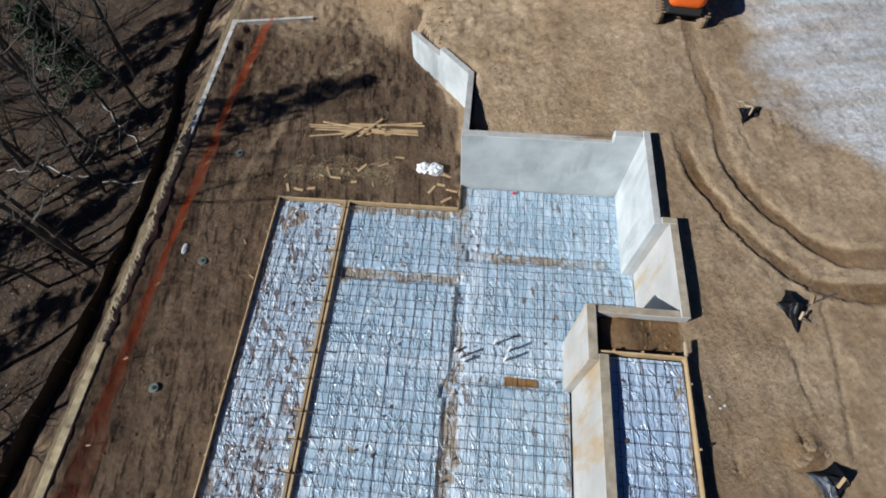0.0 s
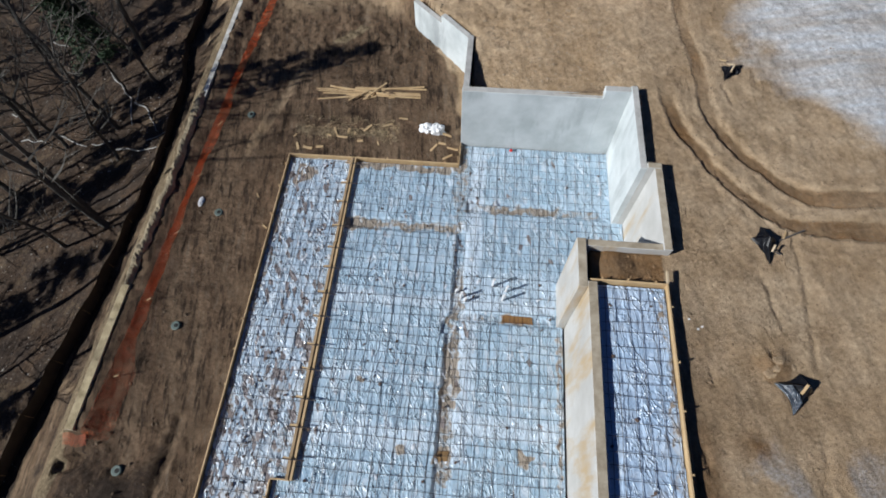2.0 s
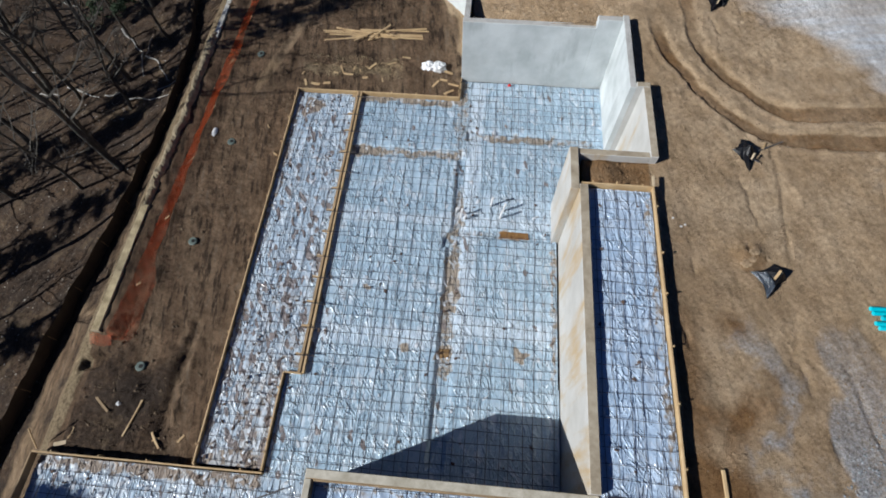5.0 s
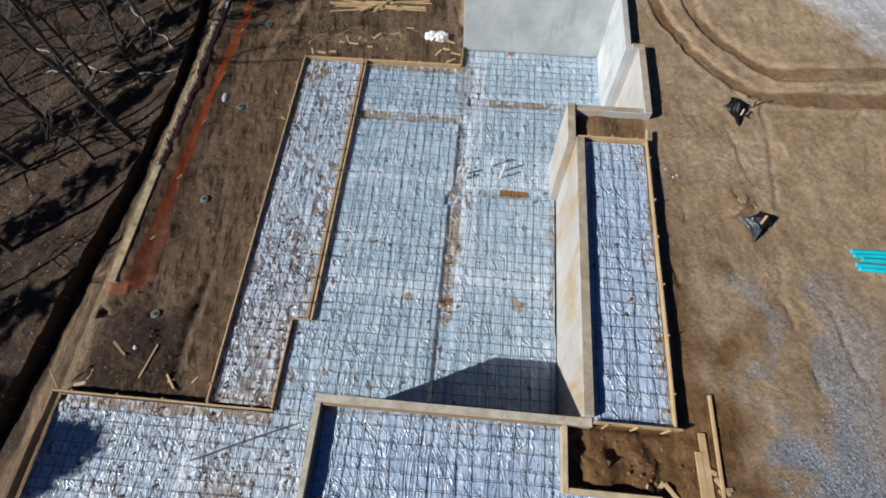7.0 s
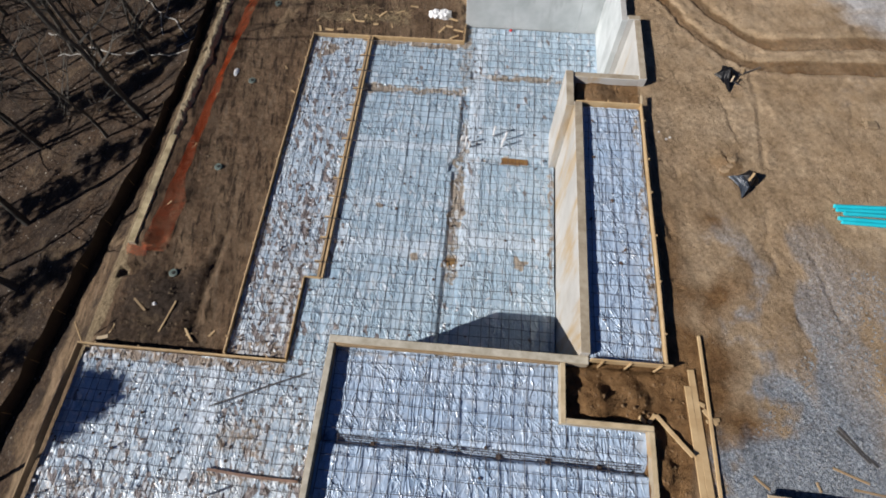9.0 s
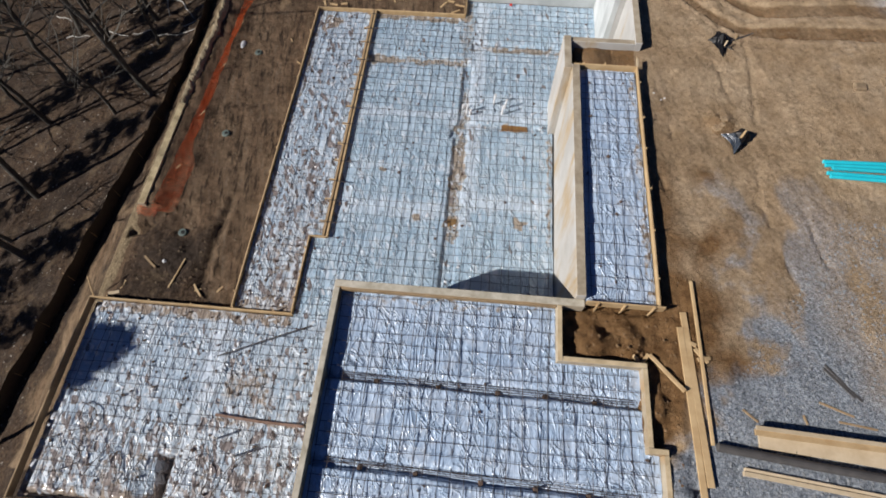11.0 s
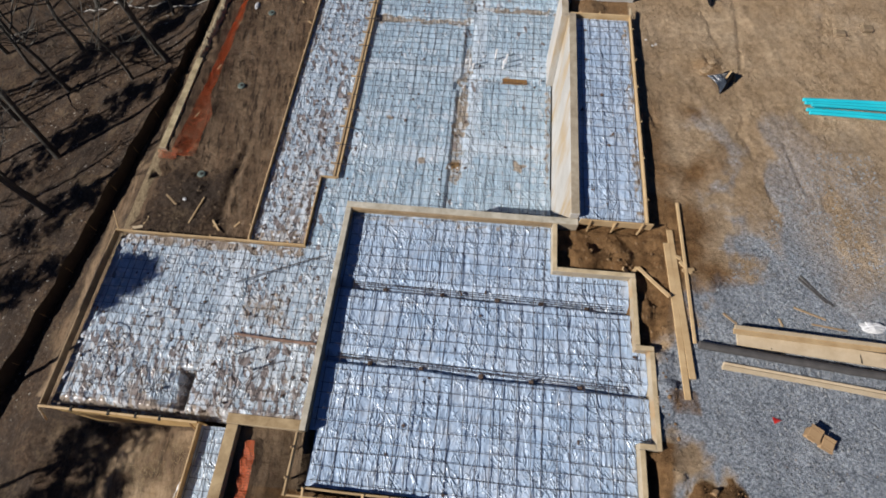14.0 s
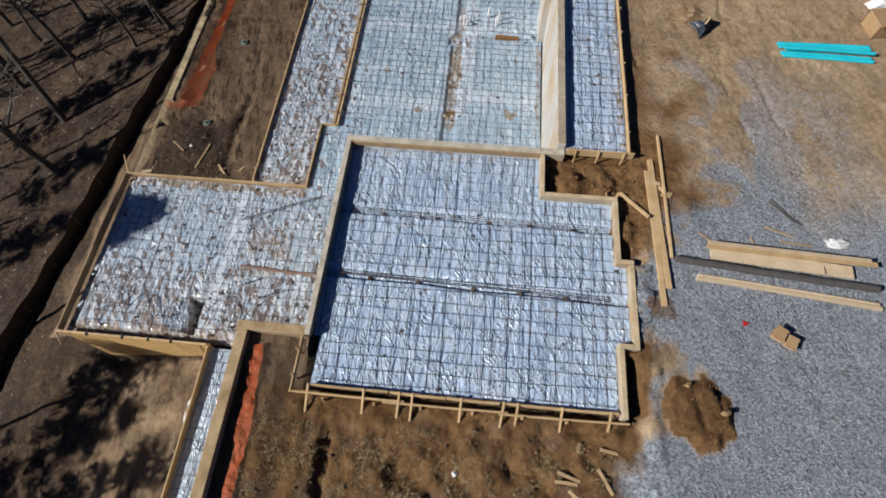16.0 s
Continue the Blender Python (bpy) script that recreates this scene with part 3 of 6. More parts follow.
            if 3.9 < x < 9.4 and -1.6 < y < 7.4:
                dug = 0.85 * float(smoothstep(8.6, 7.0, x + 0.7 * n + 0.55 * max(0.0, 3.4 - y))) * float(smoothstep(7.2, 4.6, y + 0.5 * n))
            if 4.4 < x < 6.6 and 12.3 < y < 13.6:
                dug = 0.6
            dug = max(dug, baked * (0.8 + 0.5 * fbm(x, y, 0.9, 75)))
            if 6.0 < x < 7.6 and -3.4 < y < -0.9:
                dug = max(dug, 0.85 * float(smoothstep(7.05, 6.55, x + 0.4 * n)))
                gravel *= 1 - float(smoothstep(6.62, 6.35, x + 0.3 * n))
            dug = max(dug, 0.9 * heap, 0.52 * float(smoothstep(0.62, 0.35, math.hypot(x - 8.85, y - 10.6) - 0.25 * fbm(x, y, 2.0, 91))))
            dug = max(dug, 0.58 * bands(x + 0.3 * n, y + 0.3 * n, ((6.7, -0.35, 7.35, 0.35, 1.0),)) if 6.4 < x < 7.8 and -0.8 < y < 0.8 else 0.0)
            straw = 0.55 * bands(x + 0.4 * n, y + 0.2 * n, ((-5.6, 19.2, -1.8, 19.8, 1.0),)) if 18 < y < 21 else 0.0
            if y < -2.6 and -2.9 < x < 7:
                dug = (0.66 + 0.40 * fbm(x, y, 0.9, 69)) * float(smoothstep(6.9, 6.2, x + 0.4 * n))
                straw = (0.16 + 0.3 * fbm(x, y, 1.3, 70)) * float(smoothstep(-3.0, -3.8, y + 0.5 * n)) * float(smoothstep(6.2, 5.0, x))
            if y < -1.2 and x < -5.2:
                straw = 0.34 * float(smoothstep(-9.0, -7.3, x + n)) + 0.2 * fbm(x, y, 1.1, 67)
            if -13.2 < x < -9.3 and y > 4.5:
                straw = max(straw, (0.78 + 0.4 * fbm(x, y, 0.8, 87)) * float(smoothstep(-13.2, -11.4, x + n)) * float(smoothstep(-9.50, -9.62, x + 0.12 * n)))
                litter *= 1 - 0.6 * float(smoothstep(-12.6, -11.2, x + n))
            if -18 < x < -13.2 and 14 < y < 26:
                straw = max(straw, 0.34 + 0.5 * fbm(x, y, 0.7, 88))
            if -5.0 < x < -2.4 and 24 < y < 26:
                straw = max(straw, 0.75 * bands(x - 0.9 * (y - 24.6) + 0.4 * n, y, ((-4.6, 24.1, -3.9, 25.2, 1.0),)))
            weights.append((litter, mud, gravel, pale, dug, straw))
    nx = len(xs)
    faces = [(j * nx + i, j * nx + i + 1, (j + 1) * nx + i + 1, (j + 1) * nx + i) for j in range(len(ys) - 1) for i in range(nx - 1)]
    me = bpy.data.meshes.new("ground")
    me.from_pydata(verts, [], faces)
    w = np.array(weights, dtype=np.float32)
    for k, name in enumerate(("litter", "mud", "gravel", "pale", "dug", "straw")):
        me.attributes.new(name, "FLOAT", "POINT").data.foreach_set("value", np.ascontiguousarray(w[:, k]))
    me.materials.append(EARTH)
    me.shade_smooth()
    return tagged(new("ground", me), "bare brown building-site earth with mud, sand, gravel and leaf litter", "ground", kind="structure")


ground = build_ground()

# ---- walls ----
def wall(name, lo, hi, mat, label):
    ob = part(name, box_bm(lo, hi, 0.012), mat)
    return tagged(ob, label, "wall", kind="structure")


GREY_LABEL, TAN_LABEL = "bare grey cast concrete foundation wall", "tan-stained cast concrete foundation wall"
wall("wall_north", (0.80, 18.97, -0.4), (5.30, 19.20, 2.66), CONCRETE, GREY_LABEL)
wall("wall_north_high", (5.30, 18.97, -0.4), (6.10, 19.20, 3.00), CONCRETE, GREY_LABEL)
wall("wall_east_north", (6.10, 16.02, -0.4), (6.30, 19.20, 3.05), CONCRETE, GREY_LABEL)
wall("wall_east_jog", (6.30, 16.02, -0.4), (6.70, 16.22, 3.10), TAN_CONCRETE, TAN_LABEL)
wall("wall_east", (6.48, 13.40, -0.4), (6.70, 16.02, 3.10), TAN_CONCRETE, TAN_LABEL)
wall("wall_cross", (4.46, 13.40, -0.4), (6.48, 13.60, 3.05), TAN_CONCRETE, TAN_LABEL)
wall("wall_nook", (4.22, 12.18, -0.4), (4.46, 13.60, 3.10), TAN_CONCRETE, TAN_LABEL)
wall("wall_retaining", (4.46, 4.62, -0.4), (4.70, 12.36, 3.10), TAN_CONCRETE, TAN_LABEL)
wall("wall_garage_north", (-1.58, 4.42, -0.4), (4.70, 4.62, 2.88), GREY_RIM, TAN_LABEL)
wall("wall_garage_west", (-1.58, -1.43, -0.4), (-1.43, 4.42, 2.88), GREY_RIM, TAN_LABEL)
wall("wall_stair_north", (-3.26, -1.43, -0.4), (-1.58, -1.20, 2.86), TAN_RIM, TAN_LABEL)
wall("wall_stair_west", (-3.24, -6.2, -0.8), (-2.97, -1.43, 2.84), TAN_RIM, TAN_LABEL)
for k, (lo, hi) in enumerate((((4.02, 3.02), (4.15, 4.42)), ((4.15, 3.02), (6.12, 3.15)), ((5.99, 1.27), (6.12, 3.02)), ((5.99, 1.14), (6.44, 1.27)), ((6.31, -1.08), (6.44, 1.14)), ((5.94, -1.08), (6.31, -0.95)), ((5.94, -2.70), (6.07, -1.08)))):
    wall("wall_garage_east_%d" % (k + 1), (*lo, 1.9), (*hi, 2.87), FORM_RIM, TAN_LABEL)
wall("wall_yard_west", (-9.70, 8.0, -3.6), (-9.44, 12.5, -0.05), CURB_CONCRETE, "weathered low concrete wall along the yard's edge")


wall("wall_yard_covered", (-9.56, 12.5, -3.6), (-9.36, 20.6, -0.35), CURB_CONCRETE, "weathered low concrete wall buried in heaped earth")
wall("wall_yard_far", (-9.56, 20.6, -3.6), (-9.36, 26.6, -0.03), PALE_CURB, "pale low concrete wall along the yard's edge")
wall("wall_yard_north", (-9.56, 26.6, -3.6), (-9.30, 26.86, 0.0), PALE_CURB, "weathered low concrete wall along the yard's edge")


def slanted_wall(name, a, b, base, top_a, top_b, thick, mat, label):
    bm = bmesh.new()
    (ax, ay), (bx, by) = a, b
    d = Vector((bx - ax, by - ay, 0)).normalized()
    s = Vector((-d.y, d.x, 0)) * thick / 2
    vs = []
    for (x, y), top in ((a, top_a), (b, top_b)):
        for z in (base, top):
            for k in (-1, 1):
                vs.append(bm.verts.new(Vector((x, y, z)) + s * k))
    for f in ((0, 1, 3, 2), (4, 6, 7, 5), (0, 2, 6, 4), (1, 5, 7, 3), (2, 3, 7, 6), (0, 4, 5, 1)):
        bm.faces.new([vs[i] for i in f])
    bmesh.ops.recalc_face_normals(bm, faces=bm.faces)
    return tagged(part(name, bm, mat), label, "wall", kind="structure")


slanted_wall("wall_yard_north_run", (-9.3, 26.75), (-6.2, 27.35), -1.0, 0.0, -0.1, 0.12, PALE_CURB, "weathered low concrete wall along the yard's edge")
slanted_wall("wall_wing", (0.90, 19.2), (0.90, 22.75), -0.4, 2.3, 1.65, 0.2, CONCRETE, GREY_LABEL)
slanted_wall("wall_wing_turned", (0.88, 22.7), (-0.25, 23.95), -0.4, 1.62, 1.55, 0.2, CONCRETE, GREY_LABEL)
slanted_wall("wall_wing_end", (-0.25, 23.95), (-1.5, 25.3), -0.4, 1.2, 1.1, 0.2, CONCRETE, GREY_LABEL)

# ---- beds of the slabs: sheets and bars ----
def inside(rects, x, y):
    return any(a <= x <= c and b <= y <= d for a, b, c, d in rects)


LAPS = ((1.25, 8.0, 1.75, 18.9, 1.0), (-2.9, 12.55, 4.2, 12.95, 0.9), (-2.9, 10.2, 1.0, 10.4, 0.5), (1.7, 9.6, 4.2, 9.75, 0.5), (1.2, 12.5, 4.2, 13.9, 0.45), (1.45, 8.7, 4.2, 9.35, 0.9), (-2.9, 8.3, 0.8, 8.9, 0.7), (-5.75, 1.7, -5.25, 4.3, 1.0), (-5.85, -0.9, -5.2, 0.75, 1.0))


def sheet(name, rects, z, dirt_fn, dip_fn, label, step=0.034, lap_fn=None, tatter_fn=None, rough=1.0):
    x0, y0 = min(r[0] for r in rects), min(r[1] for r in rects)
    x1, y1 = max(r[2] for r in rects), max(r[3] for r in rects)
    nx, ny = int((x1 - x0) / step) + 1, int((y1 - y0) / step) + 1
    verts, dirt, laps, tatter, index, faces = [], [], [], [], {}, []

    def vert(i, j):
        if (i, j) not in index:
            x, y = min(x0 + i * step, x1), min(y0 + j * step, y1)
            bend = 0.25 * noise.noise(Vector((x * 1.3, y * 1.1, 2.0)))
            h = 0.016 * fbm(x, y * 0.75, 4.2, 11, 3)
            h += 0.034 * (0.30 - abs(noise.noise(Vector(((x + bend) * 3.4, y * 0.9, 8.0))))) + 0.020 * (0.3 - abs(noise.noise(Vector(((x + 0.6 * bend - 0.2 * y) * 6.0, y * 1.5, 15.0)))))
            h += 0.010 * noise.noise(Vector((x * 13, y * 5.0, 4.0)))
            index[i, j] = len(verts)
            verts.append((x, y, z + rough * h + dip_fn(x, y)))
            wx, wy = x + 0.20 * fbm(x, y, 2.1, 31), y + 0.20 * fbm(x, y, 2.1, 37)
            dirt.append(dirt_fn(wx, wy))
            tatter.append(tatter_fn(x, y) if tatter_fn else 0.0)
            laps.append(bands(wx, wy, LAPS) if z < 0 and lap_fn else 0.0)
        return index[i, j]

    for j in range(ny):
        for i in range(nx):
            if inside(rects, x0 + (i + 0.5) * step, y0 + (j + 0.5) * step):
                faces.append((vert(i, j), vert(i + 1, j), vert(i + 1, j + 1), vert(i, j + 1)))
    me = bpy.data.meshes.new(name)
    me.from_pydata(verts, [], faces)
    me.attributes.new("dirt", "FLOAT", "POINT").data.foreach_set("value", np.array(dirt, dtype=np.float32))
    me.attributes.new("lap", "FLOAT", "POINT").data.foreach_set("value", np.array(laps, dtype=np.float32))
    me.attributes.new("tatter", "FLOAT", "POINT").data.foreach_set("value", np.array(tatter, dtype=np.float32))
    me.materials.append(BLUE_SHEET if name == "floor_main" else DUSTY_SHEET if z < 0 else CLEAN_SHEET)
    me.shade_smooth()
    return tagged(new(name, me), label, "plastic sheet", kind="structure")


def spans(rects, value, along):
    """Where a line across the rectangles lies inside them."""
    cuts = []
    for a, b, c, d in rects:
        lo, hi, s, e = (b, d, a, c) if along == "x" else (a, c, b, d)
        if lo <= value <= hi:
            cuts.append([s, e])
    cuts.sort()
    out = []
    for s, e in cuts:
        if out and s <= out[-1][1] + 0.02:
            out[-1][1] = max(out[-1][1], e)
        else:
            out.append([s, e])
    return out


def rebar_mat(rects, z, dip_fn, label, gap=0.305, inset=0.06, sag=0.6):
    mat_thing = thing("rebar_mat", label, "reinforcement", "rebar mats of the slab")
    x0, y0 = min(r[0] for r in rects), min(r[1] for r in rects)
    x1, y1 = max(r[2] for r in rects), max(r[3] for r in rects)
    for along, lo, hi in (("x", y0, y1), ("y", x0, x1)):
        v = lo + 0.12
        while v < hi - 0.05:
            w = v + random.uniform(-0.04, 0.04)
            for s, e in spans(rects, w, along):
                s, e = s + inset, e - inset
                if e - s < 0.3:
                    continue
                n = max(2, int((e - s) / 0.55))
                drift, ph, low = random.uniform(-0.06, 0.06), random.uniform(0, 6), random.choice((0.0, 0.0, -0.02, -0.035))
                pts = []
                for k in range(n + 1):
                    f = k / n
                    u = s + (e - s) * f
                    o = w + drift * (f - 0.5) + 0.016 * math.sin(f * (e - s) * 1.7 + ph)
                    x, y = (u, o) if along == "x" else (o, u)
                    pts.append((x, y, z + (0.013 if along == "x" else 0.0) + low + sag * dip_fn(x, y) + random.uniform(-0.012, 0.012)))
                part("bar", add_tube(bmesh.new(), pts, 0.0072, 4, False), STEEL, mat_thing)
            v += gap
    return mat_thing


MAIN = ((-2.98, 7.25, 4.40, 17.92), (0.84, 17.9, 6.08, 18.95), (4.3, 13.62, 6.46, 16.02), (4.3, 15.98, 6.08, 18.95), (-3.46, 4.42, -1.60, 7.4), (-1.7, 4.64, 4.42, 7.4))
STRIP = ((-5.36, 7.25, -3.04, 17.96), (-5.36, 4.62, -3.52, 7.3))
ANNEX = ((-9.82, -1.1, -3.3, 4.48), (-3.4, -1.18, -1.60, 4.5))
GARAGE = ((-1.42, -1.36, 4.02, 4.41), (-1.24, -2.52, 4.02, -1.3), (3.9, -2.52, 5.94, 3.02), (5.8, -0.94, 6.31, 1.14), (5.8, 1.0, 5.99, 3.02))
PORCH = ((4.72, 4.55, 6.44, 12.36),)
WALKWAY = ((-5.22, -5.45, -3.25, -1.24),)

MAIN_DIRT = ((-2.9, 15.2, 1.2, 15.6, 0.52), (-2.98, 15.15, -1.9, 15.65, 0.62), (1.1, 16.1, 5.8, 16.5, 0.42), (1.8, 16.12, 4.4, 16.5, 0.58), (0.85, 7.5, 1.3, 11.9, 0.50), (0.86, 9.85, 1.34, 11.5, 0.62), (0.84, 9.46, 1.32, 9.76, 0.85), (0.9, 8.8, 1.26, 9.36, 0.55), (0.80, 8.02, 1.27, 8.4, 0.95), (0.85, 11.8, 1.15, 12.25, 0.62), (1.1, 12.15, 3.6, 12.45, 0.40), (2.4, 12.2, 3.6, 12.45, 0.55), (0.95, 12.2, 1.3, 14.0, 0.5), (0.7, 15.5, 1.25, 18.9, 0.42), (-3.46, 4.42, -1.48, 4.75, 0.3), (-2.98, 7.3, -2.85, 17.9, 0.45), (0.84, 17.9, 1.1, 18.9, 0.6), (4.2, 7.5, 4.42, 12.0, 0.5), (-2.98, 17.68, 0.84, 17.92, 0.85), (0.84, 17.9, 1.05, 18.95, 0.8), (3.08, 8.18, 3.42, 8.42, 0.95), (-0.22, 8.22, 0.0, 8.42, 0.8), (-1.64, 10.05, -1.44, 10.25, 0.8))
MAIN_DIPS = ((-2.9, 15.2, 1.1, 15.6), (1.2, 16.1, 5.9, 16.55), (0.85, 5.0, 1.3, 11.95), (0.95, 12.5, 1.3, 15.3), (1.15, 12.15, 4.3, 12.48))


def main_dirt(x, y):
    return max(0.14 + 0.12 * fbm(x, y, 0.8, 21), bands(x, y, MAIN_DIRT))


def main_dip(x, y):
    e = max(min(x - a, c - x, y - b, d - y) for a, b, c, d in MAIN_DIPS)
    return -0.085 * float(smoothstep(-0.05, 0.05, max(e, 0.17 - abs((x - 0.9) - 0.8 * (y - 12.0)) * 0.8 if 0.7 < x < 1.4 and 11.7 < y < 12.5 else -1.0)))


def strip_dirt(x, y):
    return 0.24 + 0.20 * float(smoothstep(12.5, 6.0, y)) * float(smoothstep(-5.3, -4.3, x)) + 0.15 * fbm(x, y, 0.9, 23) + 0.5 * bands(x, y, ((-5.0, 16.9, -4.4, 17.6, 1), (-5.36, 4.6, -3.5, 4.95, 1), (-5.36, 4.6, -5.15, 18, 0.5)))


def annex_dirt(x, y):
    return 0.25 + 0.12 * float(smoothstep(3.2, 0.0, y)) + 0.16 * fbm(x, y, 0.8, 25) + 0.4 * bands(x, y, ((-9.82, -1.1, -1.5, -0.85, 1), (-5.0, 1.9, -3.8, 2.8, 0.42), (-5.1, 1.25, -2.3, 1.33, 0.7), (-9.8, 4.15, -3.5, 4.5, 0.85), (-6.14, -0.80, -5.86, 0.16, 1.5)))


def annex_dip(x, y):
    return min(-(0.15 * min(1.0, max(0.0, (x + 6.85) / 0.7)) + 0.42 * float(smoothstep(-6.20, -6.10, x + 0.25 * (y + 0.3)))) * bands(x, y, ((-6.9, -0.85, -5.9, 0.2, 1.0),)), -0.28 * bands(x, y, ((-9.8, -1.14, -3.4, -0.98, 1.0),)), -0.17 * bands(x, y, ((-9.95, -1.2, -9.58, 4.6, 1.0),)))


def annex_tatter(x, y):
    clumps = 0.14 * fbm(x, y, 0.9, 61) - 0.5 * bands(x, y, ((-6.9, -0.9, -6.3, 0.2, 1.0), (-5.75, 1.6, -5.25, 4.3, 0.8)))
    return 0.37 + 0.22 * float(smoothstep(2.4, 0.8, y)) + 0.08 * float(smoothstep(-7.0, -5.0, x)) * float(smoothstep(3.2, 2.0, y)) + clumps


def strip_tatter(x, y):
    return 0.45 + 0.14 * float(smoothstep(13.0, 7.0, y)) + 0.05 * float(smoothstep(-4.9, -3.6, x)) + 0.14 * fbm(x, y, 0.9, 63)


def main_tatter(x, y):
    return 0.33 + 0.10 * fbm(x, y, 0.8, 65) + 0.05 * float(smoothstep(0.0, -2.6, x)) * float(smoothstep(11.0, 7.5, y))


def flat(x, y):
    return 0.0


GROOVES = ((2.22, -0.010), (0.28, -0.022))


def garage_dip(x, y):
    """Two grooves, steep on their sunny side, in the garage bed."""
    d = 0.0
    for y0, slope in GROOVES:
        u = y - (y0 + slope * x + 0.02 * math.sin(x * 1.9))
        if -0.07 < u < 0.26:
            d = min(d, -0.20 * (1 + u / 0.07 if u < 0 else (1 - u / 0.26) ** 1.3))
    return d


def garage_dirt(x, y):
    return 0.03 + 0.07 * fbm(x, y, 0.8, 27) - 0.9 * min(0.0, garage_dip(x, y) + 0.08) + 0.4 * bands(x, y, ((-1.2, 4.2, 4.0, 4.4, 1),))


def porch_dirt(x, y):
    return 0.06 + 0.08 * fbm(x, y, 0.8, 29) + 0.45 * bands(x, y, ((6.28, 4.5, 6.44, 12.4, 1),))


SHEET_LABEL = "crumpled translucent plastic vapour sheet laid under the rebar"
for name, rects, z, dirt, dip, tatter in (("floor_main", MAIN, -0.07, main_dirt, main_dip, main_tatter), ("floor_strip", STRIP, -0.08, strip_dirt, flat, strip_tatter), ("floor_annex", ANNEX, -0.09, annex_dirt, annex_dip, annex_tatter), ("floor_garage", GARAGE, 2.62, garage_dirt, garage_dip, None), ("floor_porch", PORCH, 2.88, porch_dirt, flat, None), ("floor_walkway", WALKWAY, -0.22, porch_dirt, flat, None)):
    sheet(name, rects, z, dirt, dip, SHEET_LABEL, lap_fn=name in ("floor_main", "floor_annex"), tatter_fn=tatter, rough={"floor_main": 0.6, "floor_strip": 1.0, "floor_annex": 1.15}.get(name, 0.85))
    rebar_mat(rects, z + 0.06, dip, "grid of rusty steel reinforcing bars over plastic sheet", gap=0.305, sag=0.5)


def bar_supports(rects, z, n, seed):
    """Broken brick pieces under the bars, too many to count."""
    r = random.Random(seed)
    verts, faces = [], []
    areas = [(c - a) * (d - b) for a, b, c, d in rects]
    for _ in range(n):
        a, b, c, d = r.choices(rects, areas)[0]
        x, y, t = r.uniform(a + 0.1, c - 0.1), r.uniform(b + 0.1, d - 0.1), r.uniform(0, 3.1)
        w, l, h = r.uniform(0.010, 0.035), r.uniform(0.015, 0.05), r.uniform(0.02, 0.05)
        o = len(verts)
        for u, v in ((-w, -l), (w, -l), (w, l), (-w, l)):
            px, py = x + u * math.cos(t) - v * math.sin(t), y + u * math.sin(t) + v * math.cos(t)
            verts += [(px, py, z - 0.03), (px + 0.004, py, z + h)]
        faces += [(o, o + 2, o + 3, o + 1), (o + 2, o + 4, o + 5, o + 3), (o + 4, o + 6, o + 7, o + 5), (o + 6, o, o + 1, o + 7), (o + 1, o + 3, o + 5, o + 7)]
    me = bpy.data.meshes.new("bar_supports")
    me.from_pydata(verts, [], faces)
    me.materials.append(plain("broken_brick", (0.05, 0.035, 0.03), (0.16, 0.11, 0.085), 9.0, 0.9))
    return tagged(new("bar_supports", me), "broken brick pieces that prop up the bars", "brick pieces", kind="stuff")


for rects, z, n in ((MAIN, -0.07, 60), (STRIP, -0.08, 110), (ANNEX, -0.09, 120), (PORCH, 2.88, 10), (GARAGE, 2.62, 14)):
    bar_supports(rects, z, n, n)

# ---- more materials ----
PLYWOOD = plain("plywood", (0.40, 0.25, 0.095), (0.66, 0.45, 0.20), 1.6, 0.65, bumped=0.1, stretch=(3, 1, 0.5), fine=12.0)
BARK = plain("grey_bark", (0.035, 0.032, 0.027), (0.13, 0.12, 0.105), 9.0, 0.9, bumped=0.5, stretch=(1, 1, 0.3))
PALE_BARK = plain("bleached_wood", (0.20, 0.19, 0.175), (0.47, 0.455, 0.43), 9.0, 0.85, bumped=0.3)
NEEDLES = plain("pine_needles", (0.012, 0.028, 0.012), (0.045, 0.075, 0.035), 4.0, 0.8, bumped=0.0)
ORANGE = plain("orange_plastic", (0.55, 0.10, 0.025), (0.84, 0.19, 0.05), 3.0, 0.5, bumped=0.05)
DIRTY_ORANGE = plain("muddied_orange_plastic", (0.30, 0.055, 0.015), (0.74, 0.145, 0.035), 3.5, 0.6, bumped=0.05)
BLACK_SHEET = plain("black_plastic", (0.004, 0.004, 0.006), (0.009, 0.010, 0.013), 4.0, 0.38, spec=0.22, bumped=0.4, dist=0.03)
SILT = plain("black_woven_fabric", (0.040, 0.033, 0.027), (0.075, 0.062, 0.050), 3.0, 0.85, bumped=0.3, dist=0.02)
WHITE = plain("white_plastic", (0.62, 0.63, 0.66), (0.82, 0.82, 0.82), 6.0, 0.5, bumped=0.2)
TEAL = plain("teal_pipe", (0.01, 0.46, 0.58), (0.03, 0.60, 0.72), 2.0, 0.35, bumped=0.02)
BLACK_PIPE = plain("grey_black_pipe", (0.055, 0.052, 0.052), (0.12, 0.112, 0.108), 5.0, 0.5, bumped=0.1)
CARDBOARD = plain("cardboard", (0.32, 0.20, 0.10), (0.45, 0.30, 0.165), 3.0, 0.85, bumped=0.1)
RED = plain("red_plastic", (0.55, 0.02, 0.015), (0.75, 0.04, 0.03), 6.0, 0.5, bumped=0.05)
DISC = plain("green_grey_plastic", (0.07, 0.10, 0.09), (0.16, 0.20, 0.18), 8.0, 0.6, bumped=0.1)
